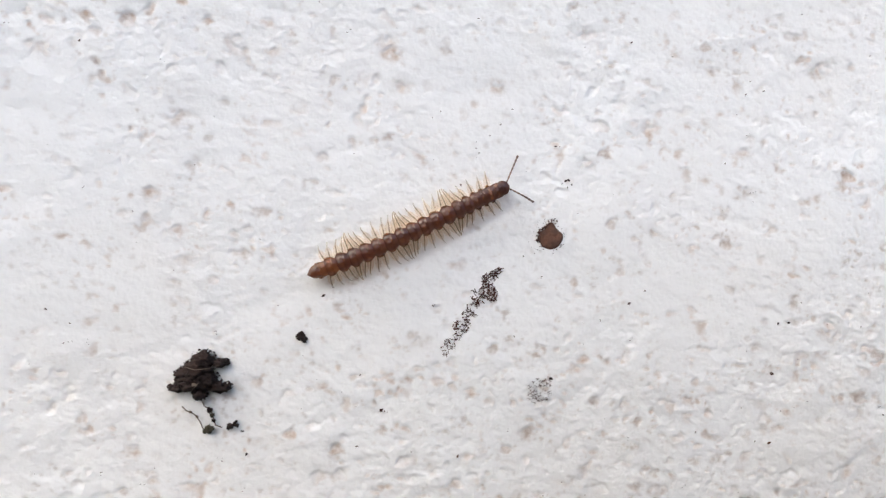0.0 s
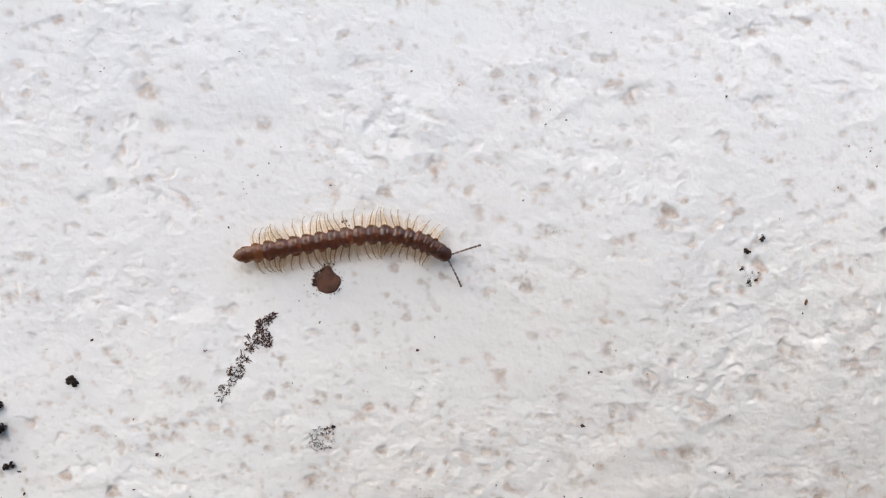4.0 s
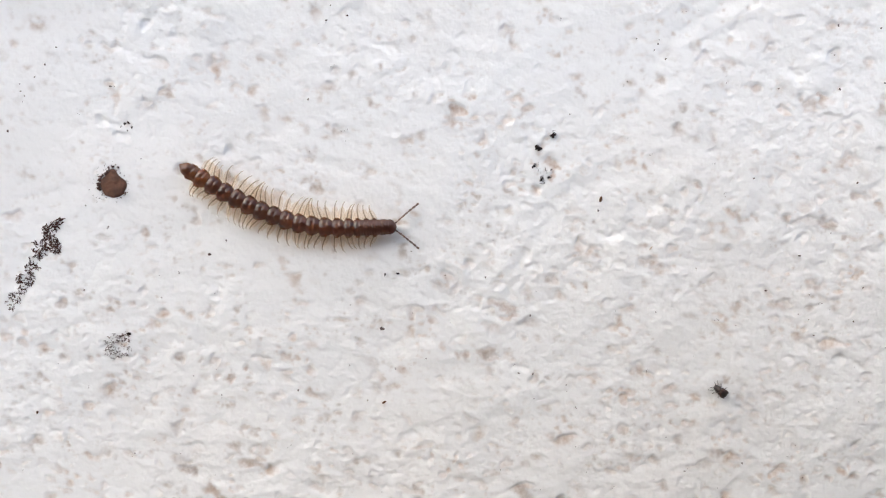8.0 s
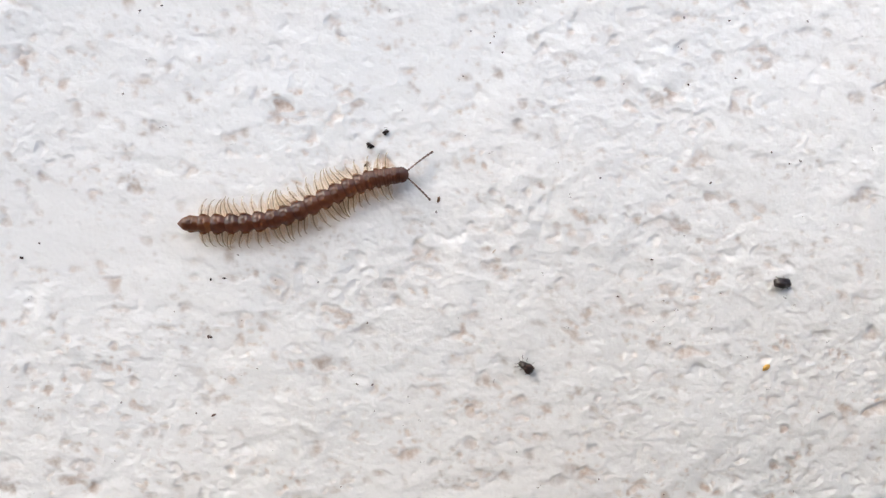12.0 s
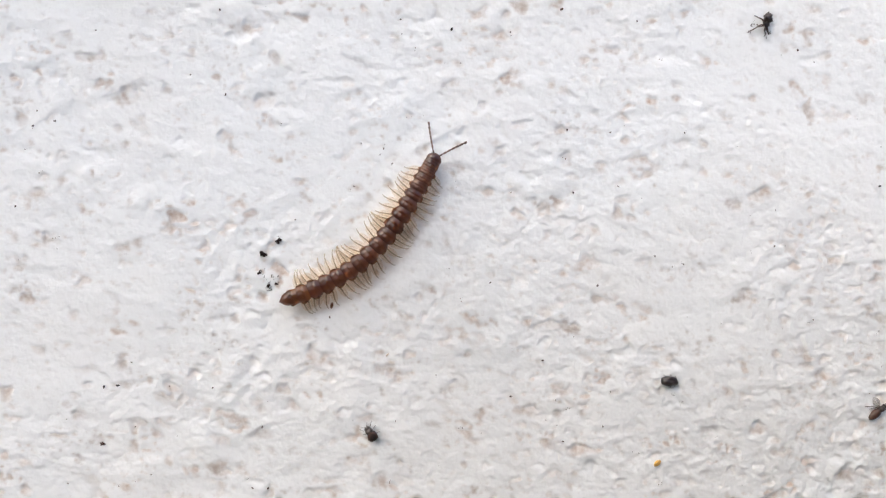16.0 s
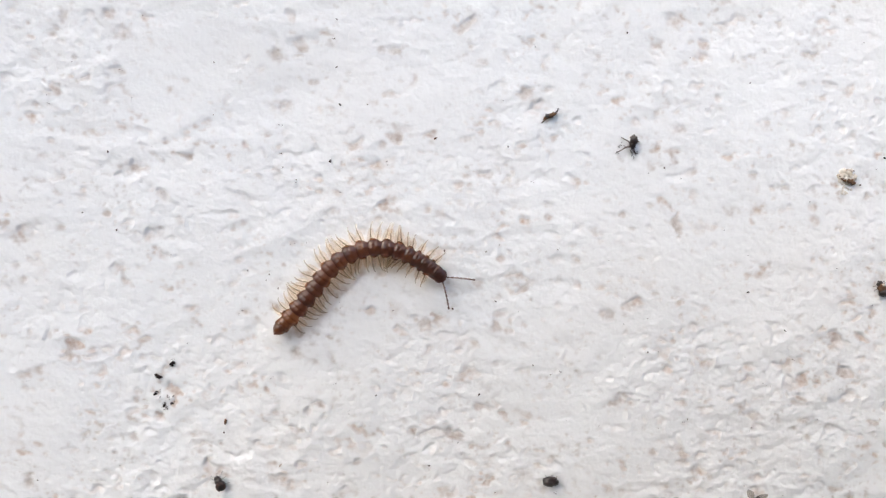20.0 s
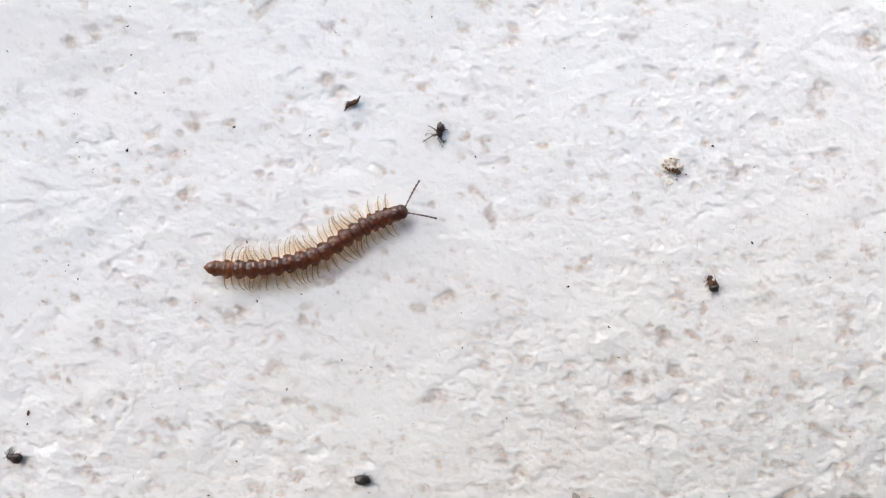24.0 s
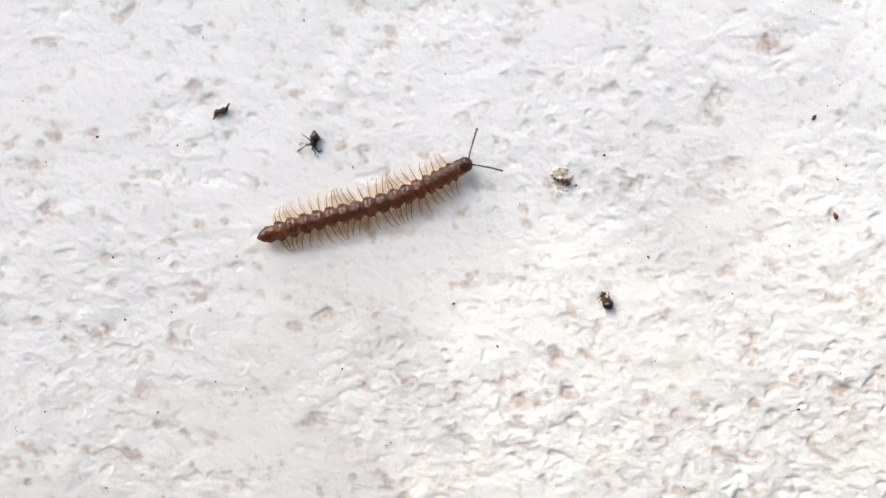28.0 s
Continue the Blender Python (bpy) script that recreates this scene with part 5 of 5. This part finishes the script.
def bug_legs(thing, spread, mat, r=0.035, reach=0.75, high=0.3):
    for side in (1, -1):
        for x, way in spread:
            bm = bmesh.new()
            leg_line(bm, [(x, side * 0.15, high), (x + way * 0.4, side * reach * 0.55, high + 0.15), (x + way * 0.8, side * reach * 0.85, 0.05), (x + way, side * reach, 0.0)], r)
            part("leg", bm, mat, thing)


def build_fly():
    """The small dark fly that walks over the wall."""
    thing = tagged(new("fly"), "tiny black fly with folded wings walking over the plaster", "fly")
    oval("abdomen", thing, (-0.28, 0, 0.44), (0.52, 0.44, 0.38), BLACK_SHELL, 3, 0.2)
    oval("thorax", thing, (0.24, 0, 0.44), (0.34, 0.36, 0.34), BLACK_SHELL, 5, 0.15)
    oval("head", thing, (0.56, 0, 0.42), (0.20, 0.27, 0.22), BLACK_SHELL, 6, 0.1)
    for side in (1, -1):
        wing_part(thing, (0.2, side * 0.10), 0.95, 0.5, 180 - side * 14, 0.78, BROWN_SHELL, -0.12)
        bm = bmesh.new()
        leg_line(bm, [(0.78, side * 0.1, 0.42), (0.85, side * 0.22, 0.5), (1.05, side * 0.36, 0.4)], 0.03)
        part("antenna", bm, BLACK_SHELL, thing)
    bug_legs(thing, ((0.45, 0.35), (0.2, 0.0), (-0.1, -0.5)), BLACK_SHELL, 0.032, 0.72)
    return thing


FLY = build_fly()


def build_beetle():
    thing = tagged(new("beetle"), "small dead black beetle lying on the plaster", "beetle")
    oval("body", thing, (0, 0, 0.40), (0.80, 0.50, 0.42), BLACK_SHELL, 8, 0.35)
    oval("head", thing, (0.74, -0.08, 0.30), (0.20, 0.22, 0.18), BLACK_SHELL, 9, 0.2)
    for k, (x, y, u, v) in enumerate(((0.5, 0.3, 0.75, 0.55), (0.1, 0.35, 0.2, 0.62), (0.55, -0.3, 0.8, -0.5), (0.2, -0.4, 0.3, -0.68), (-0.3, 0.35, -0.5, 0.5))):
        bm = bmesh.new()
        leg_line(bm, [(x, y, 0.3), ((x + u) / 2, (y + v) / 2, 0.35), (u, v, 0.03)], 0.045)
        part("leg", bm, BLACK_SHELL, thing)
    place(thing, 77.4, -9.0, -8)


build_beetle()
flakes("dirt_trail", 77.9, -10.5, ((0, 0, 0.35, 0.3), (0.9, -0.7, 0.3, 0.3)), 31, "few fine dirt flakes under the beetle", 18, SOIL_DRY, 0.05)


def build_dead_gnat():
    thing = tagged(new("gnat"), "dead brown gnat with spread pale wings on the plaster", "gnat")
    oval("abdomen", thing, (-0.40, 0, 0.36), (0.78, 0.38, 0.32), BROWN_SHELL, 12, 0.12)
    oval("thorax", thing, (0.40, 0, 0.42), (0.34, 0.30, 0.32), BLACK_SHELL, 13)
    oval("head", thing, (0.80, -0.02, 0.38), (0.20, 0.23, 0.20), BLACK_SHELL, 14)
    wing_part(thing, (0.30, 0.15), 1.35, 0.75, 78, 0.30, WING, 0.04)
    wing_part(thing, (0.35, -0.08), 1.5, 0.75, -18, 0.30, WING, 0.03)
    for pts in ([(0.1, 0.2, 0.35), (-0.3, 0.75, 0.5), (-0.5, 0.65, 0.1), (-1.0, 1.05, 0.03)], [(0.2, 0.2, 0.35), (-0.2, 0.95, 0.5), (-0.8, 1.25, 0.05)], [(0.9, 0.1, 0.35), (1.1, 0.05, 0.35), (1.15, -0.25, 0.1)]):
        bm = bmesh.new()
        leg_line(bm, pts, 0.04)
        part("leg", bm, BROWN_SHELL, thing)
    place(thing, 99.0, -12.5, 42)


build_dead_gnat()


def build_husk_fly():
    thing = tagged(new("insect_husk"), "dried brown insect husk with a bent leg on the plaster", "insect husk")
    oval("body", thing, (0, 0, 0.26), (0.62, 0.20, 0.22), RUST, 15, 0.9)
    oval("head", thing, (-0.25, 0.10, 0.30), (0.28, 0.17, 0.18), BLACK_SHELL, 16, 0.9)
    bm = bmesh.new()
    leg_line(bm, [(0.4, 0.0, 0.3), (0.8, 0.12, 0.4), (0.95, 0.28, 0.35), (1.05, 0.22, 0.3)], 0.10)
    part("leg", bm, BLACK_SHELL, thing)
    bm = bmesh.new()
    leg_line(bm, [(-0.4, -0.1, 0.25), (-0.8, -0.2, 0.15), (-1.0, -0.25, 0.05)], 0.09)
    part("tail", bm, BROWN_SHELL, thing)
    place(thing, 77.6, 27.8, 25)


build_husk_fly()


def build_spider():
    thing = tagged(new("spider"), "dead black spider with crumpled legs on the plaster", "spider")
    oval("abdomen", thing, (0.12, 0.45, 0.40), (0.38, 0.46, 0.34), BLACK_SHELL, 18, 0.6)
    oval("thorax", thing, (0.0, -0.08, 0.30), (0.26, 0.30, 0.20), BLACK_SHELL, 19, 0.6)
    lines = ([(-0.1, 0.0, 0.3), (-0.5, 0.35, 0.4), (-0.75, 0.55, 0.25), (-1.05, 0.72, 0.1)], [(-0.1, -0.1, 0.3), (-0.5, -0.2, 0.4), (-0.95, -0.35, 0.2), (-1.45, -0.75, 0.05)],
             [(-0.05, -0.15, 0.3), (-0.35, -0.3, 0.35), (-0.6, -0.25, 0.15), (-0.8, -0.05, 0.1)], [(0.0, -0.2, 0.3), (0.05, -0.6, 0.35), (0.3, -0.8, 0.1), (0.65, -0.85, 0.05)],
             [(0.05, -0.2, 0.3), (0.2, -0.55, 0.3), (0.35, -0.95, 0.1)], [(-0.05, -0.2, 0.3), (-0.15, -0.6, 0.3), (0.1, -0.95, 0.05)], [(0.3, 0.3, 0.3), (0.65, 0.25, 0.25), (0.75, 0.3, 0.05)])
    for pts in lines:
        bm = bmesh.new()
        pts = [tuple(c + 0.06 * math.sin(9.7 * k + 3 * j + 2) for j, c in enumerate(p[:2])) + (p[2],) for k, p in enumerate(pts)]
        leg_line(bm, pts, 0.064)
        part("leg", bm, BROWN_SHELL, thing)
    place(thing, 85.8, 24.9, 0)
    flakes("dirt_scatter", 85.6, 24.5, ((-0.9, 0.4, 0.35, 0.4), (0.4, -0.5, 0.4, 0.5), (-1.2, -0.5, 0.3, 0.3)), 33, "black fragments lying round the dead spider", 16, SOIL, 0.06)


build_spider()


def build_ant():
    thing = tagged(new("ant"), "dead dark brown ant hanging on the plaster", "ant")
    oval("abdomen", thing, (-0.42, -0.04, 0.40), (0.46, 0.48, 0.36), BLACK_SHELL, 22, 0.25)
    oval("thorax", thing, (0.12, 0.0, 0.38), (0.46, 0.42, 0.32), RUST, 23, 0.45)
    oval("head", thing, (0.55, 0.16, 0.34), (0.32, 0.30, 0.24), BLACK_SHELL, 24, 0.35)
    # pale blob on the back, a glint painted as colour
    oval("scale", thing, (0.42, -0.02, 0.62), (0.16, 0.13, 0.07), GRIT, 25, 0.3, label="pale matte blob painted as a glint")
    for pts in ([(0.3, -0.1, 0.4), (0.6, -0.35, 0.45), (0.75, -0.30, 0.3), (0.55, -0.45, 0.1)], [(0.1, 0.2, 0.35), (0.15, 0.55, 0.4), (-0.15, 0.7, 0.05)], [(0.25, 0.2, 0.35), (0.45, 0.45, 0.4), (0.35, 0.75, 0.05)], [(-0.1, -0.2, 0.35), (-0.05, -0.5, 0.35), (-0.3, -0.6, 0.05)]):
        bm = bmesh.new()
        leg_line(bm, pts, 0.045)
        part("leg", bm, BROWN_SHELL, thing)
    place(thing, 112.3, 9.8, 102)


build_ant()


def build_grit():
    thing = tagged(new("grit_lump"), "pale lump of grit with rusty crumbs set in the plaster", "grit lump")
    rng = random.Random(5)
    bm = bmesh.new()
    for k in range(70):
        a, d = rng.uniform(0, math.tau), math.sqrt(rng.random())
        w = rng.uniform(0.10, 0.26)
        lump(bm, ((0.95 * d * math.cos(a) - 0.1) * MM, (0.75 * d * math.sin(a) + 0.25) * MM, (0.16 - 0.16 * d) * MM), (w * MM, w * 0.8 * MM, w * 0.7 * MM), 0.8, 2, k, 2.8, rng.uniform(0, 3))
    for k in range(12):
        w = rng.uniform(0.10, 0.20)
        lump(bm, ((rng.gauss(-0.1, 0.3)) * MM, rng.uniform(-1.5, -0.7) * MM, 0.02 * MM), (w * MM, w * 0.8 * MM, w * 0.5 * MM), 0.8, 2, k + 80, 2.8, rng.uniform(0, 3))
    part("lump", bm, GRIT, thing)
    for k, (x, y, s) in enumerate(((-0.70, 0.05, 0.20), (-0.42, -0.08, 0.26), (-0.05, -0.05, 0.24), (0.22, -0.22, 0.30), (0.50, -0.40, 0.34), (0.35, -0.10, 0.22), (0.05, -0.28, 0.22), (-0.95, 0.35, 0.12), (-0.25, 0.98, 0.10), (0.5, 0.85, 0.10), (1.25, -0.6, 0.14))):
        bm = bmesh.new()
        for j in range(3):
            lump(bm, ((x + 0.35 * s * math.cos(j * 2.1 + k)) * MM, (y + 0.3 * s * math.sin(j * 2.1 + k)) * MM, 0.26 * MM), (s * 0.5 * MM, s * 0.35 * MM, s * 0.35 * MM), 0.8, 2, k * 3 + j + 60, 2.6, k)
        part("crumb", bm, RUST, thing, "rust-brown crumb")
    place(thing, 108.3, 21.1, 0)


build_grit()


def build_dust():
    """Fine grains of dirt strewn over the whole wall."""
    rng = random.Random(77)
    bm = bmesh.new()
    for k in range(380):
        x, z = rng.uniform(-55, 142), rng.uniform(-40, 46)
        for j in range(rng.choice((1, 1, 1, 2, 3))):
            s = rng.choice((0.03, 0.04, 0.04, 0.05, 0.065))
            got = lump(bm, (0, 0, 0), (s * rng.uniform(0.8, 1.6) * MM, s * MM, s * 0.8 * MM), 0.5, 1, k % 40, 1.9, rng.uniform(0, 3))
            out = surf(x * MM, z * MM) + 0.4 * s * MM
            for p in got:
                p.co = Vector((p.co.x + x * MM, -p.co.z - out, p.co.y + z * MM))
            x, z = x + rng.gauss(0, 0.22), z + rng.gauss(0, 0.16)
    tagged(part("dirt_grains", bm, SOIL_DRY), "fine dark dirt grains strewn over white plaster", "dirt", kind="stuff")


build_dust()


def move_fly():
    walk(FLY, [
        (0, on_wall(61.50, -26.00, 110)),
        (5, on_wall(59.42, -24.13, 127)),
        (5.5, on_wall(60.39, -22.98, 128)),
        (6, on_wall(60.77, -23.08, 130)),
        (6.5, on_wall(60.33, -22.80, 135)),
        (7, on_wall(59.42, -21.85, 140)),
        (7.5, on_wall(58.59, -21.15, 141)),
        (8, on_wall(57.87, -20.27, 142)),
        (8.5, on_wall(57.60, -19.27, 142)),
        (9, on_wall(56.54, -18.49, 143)),
        (9.5, on_wall(56.24, -18.23, 144)),
        (10, on_wall(55.59, -17.91, 145)),
        (10.5, on_wall(55.38, -17.89, 146)),
        (11, on_wall(54.96, -17.77, 146)),
        (11.5, on_wall(54.17, -17.21, 147)),
        (13.5, on_wall(51.56, -15.90, 140)),
        (14, on_wall(50.71, -15.24, 138)),
        (14.5, on_wall(49.88, -14.35, 135)),
        (15, on_wall(49.40, -14.15, 132)),
        (15.5, on_wall(48.98, -13.93, 130)),
        (16, on_wall(48.79, -13.31, 127)),
        (16.5, on_wall(48.55, -13.11, 125)),
        (17, on_wall(47.75, -12.09, 122)),
        (18.5, on_wall(45.73, -9.30, 119)),
        (19, on_wall(45.09, -8.28, 118)),
        (19.5, on_wall(44.69, -7.83, 118)),
        (20, on_wall(44.54, -7.30, 117)),
        (20.5, on_wall(44.67, -7.04, 116)),
        (21, on_wall(44.88, -6.57, 115)),
        (21.5, on_wall(44.44, -6.11, 132)),
        (22, on_wall(43.78, -5.60, 150)),
        (22.5, on_wall(43.53, -5.45, 158)),
        (24.5, on_wall(43.90, -5.64, 165)),
        (25, on_wall(44.00, -5.57, 165)),
        (28, on_wall(44.00, -5.50, 165)),
    ])


# ---- shrub whose bough shades the wall ----
def build_shrub():
    thing = tagged(new("shrub"), "leafy green garden shrub standing before the wall", "shrub")
    far = 0.50
    bm = bmesh.new()
    foot = Vector((-0.52, -0.45, -0.6))
    top = SUN_WAY * far + Vector((-0.06, 0.0, -0.02))
    line = [foot, foot.lerp(top, 0.3) + Vector((0.03, -0.02, 0)), foot.lerp(top, 0.65) + Vector((-0.02, 0.02, 0)), top]
    tube(bm, line, [0.02, 0.016, 0.012, 0.008], 8)
    part("trunk", bm, BARK, thing)
    bm = bmesh.new()
    mid = Vector((0, 0, 0))
    rng = random.Random(3)
    ways = [Vector((0.10, 0, 0.03)), Vector((-0.10, 0.02, 0.06)), Vector((0.03, 0, -0.09)), Vector((-0.07, 0.02, -0.07)), Vector((0.05, 0, 0.11))]
    for w in ways:
        tube(bm, [mid - Vector((0.06, 0, 0.02)), mid + w * 0.5 + Vector((0, 0.008, 0)), mid + w], [0.006, 0.004, 0.002], 6)
    bough = part("bough", bm, BARK, thing)
    bough.matrix_basis = Matrix.Translation(SUN_WAY * far)
    # leaves lie across the light; along/across are the two ways of the shade's edge on the wall
    bm = bmesh.new()
    side, up = Vector((0.7071, 0, -0.7071)), Vector((0.7071, 0, 0.7071))
    for k in range(1100):
        a, b = rng.uniform(-0.185, 0.052), rng.uniform(-0.12, 0.165)
        a = min(a, 0.052 + 0.010 * math.sin(b * 60) + 0.006 * math.sin(b * 140 + 1))
        c = side * a + up * b + SUN_WAY * rng.uniform(-0.03, 0.03)
        n = (SUN_WAY + Vector((rng.gauss(0, 0.3), rng.gauss(0, 0.3), rng.gauss(0, 0.3)))).normalized()
        u = n.orthogonal().normalized()
        u = (Matrix.Rotation(rng.uniform(0, math.tau), 3, n) @ u)
        v = n.cross(u)
        length, width = rng.uniform(0.030, 0.042), rng.uniform(0.017, 0.024)
        rows = []
        for q, w in ((-0.5, 0.05), (-0.25, 0.42), (0.05, 0.5), (0.3, 0.34), (0.5, 0.02)):
            rows.append([bm.verts.new(c + u * q * length + v * e * w * width + n * (-0.004 * (1 - abs(e)) - 0.012 * q * q)) for e in (-1, 0, 1)])
        for r, s in zip(rows, rows[1:]):
            for e in (0, 1):
                bm.faces.new((r[e], r[e + 1], s[e + 1], s[e]))
    leaves = part("foliage", bm, LEAF, bough, "many small green leaves")
    tagged(leaves, kind="stuff")
    return bough


BOUGH = build_shrub()


def move_bough():
    """The wind sways the bough off the lower part of the wall."""
    rest = SUN_WAY * 0.50
    way = Vector((0.7071, 0, -0.7071))
    rows = [(0.0, 78), (6.0, 74), (12.0, 80), (17.0, 76), (20.2, 66), (20.55, 28), (20.8, -15), (21.0, -12), (21.2, 42), (21.6, 72), (24.0, 78), (26.0, 66), (26.4, 40), (26.7, 12), (27.0, -8), (27.4, -13), (28.0, -9)]
    walk(BOUGH, [(t, pose(*(rest + way * d * MM), 0, 0.04 * d, 0)) for t, d in rows])


# ---- unseen tablet added behind the camera to shade the wall's lower right ----
def build_shade_tablet():
    thing = tagged(new("tablet"), "unseen dark grey tablet computer added close before the wall to shade it", "tablet")
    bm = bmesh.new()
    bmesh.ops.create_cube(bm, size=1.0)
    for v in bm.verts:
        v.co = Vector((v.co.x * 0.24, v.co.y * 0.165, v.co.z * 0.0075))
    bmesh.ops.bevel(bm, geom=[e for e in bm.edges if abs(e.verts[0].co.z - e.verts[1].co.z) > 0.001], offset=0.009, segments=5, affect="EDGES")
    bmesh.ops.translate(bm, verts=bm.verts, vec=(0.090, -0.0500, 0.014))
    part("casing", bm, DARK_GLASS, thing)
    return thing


SHADE_TABLET = build_shade_tablet()


def move_shade_tablet():
    # follows the camera so that its added shade stays put in the view
    walk(SHADE_TABLET, CAMERA_ROWS)


# ---- what moves ----
def motions():
    move_millipede()
    move_fly()
    move_bough()
    move_shade_tablet()


motions()
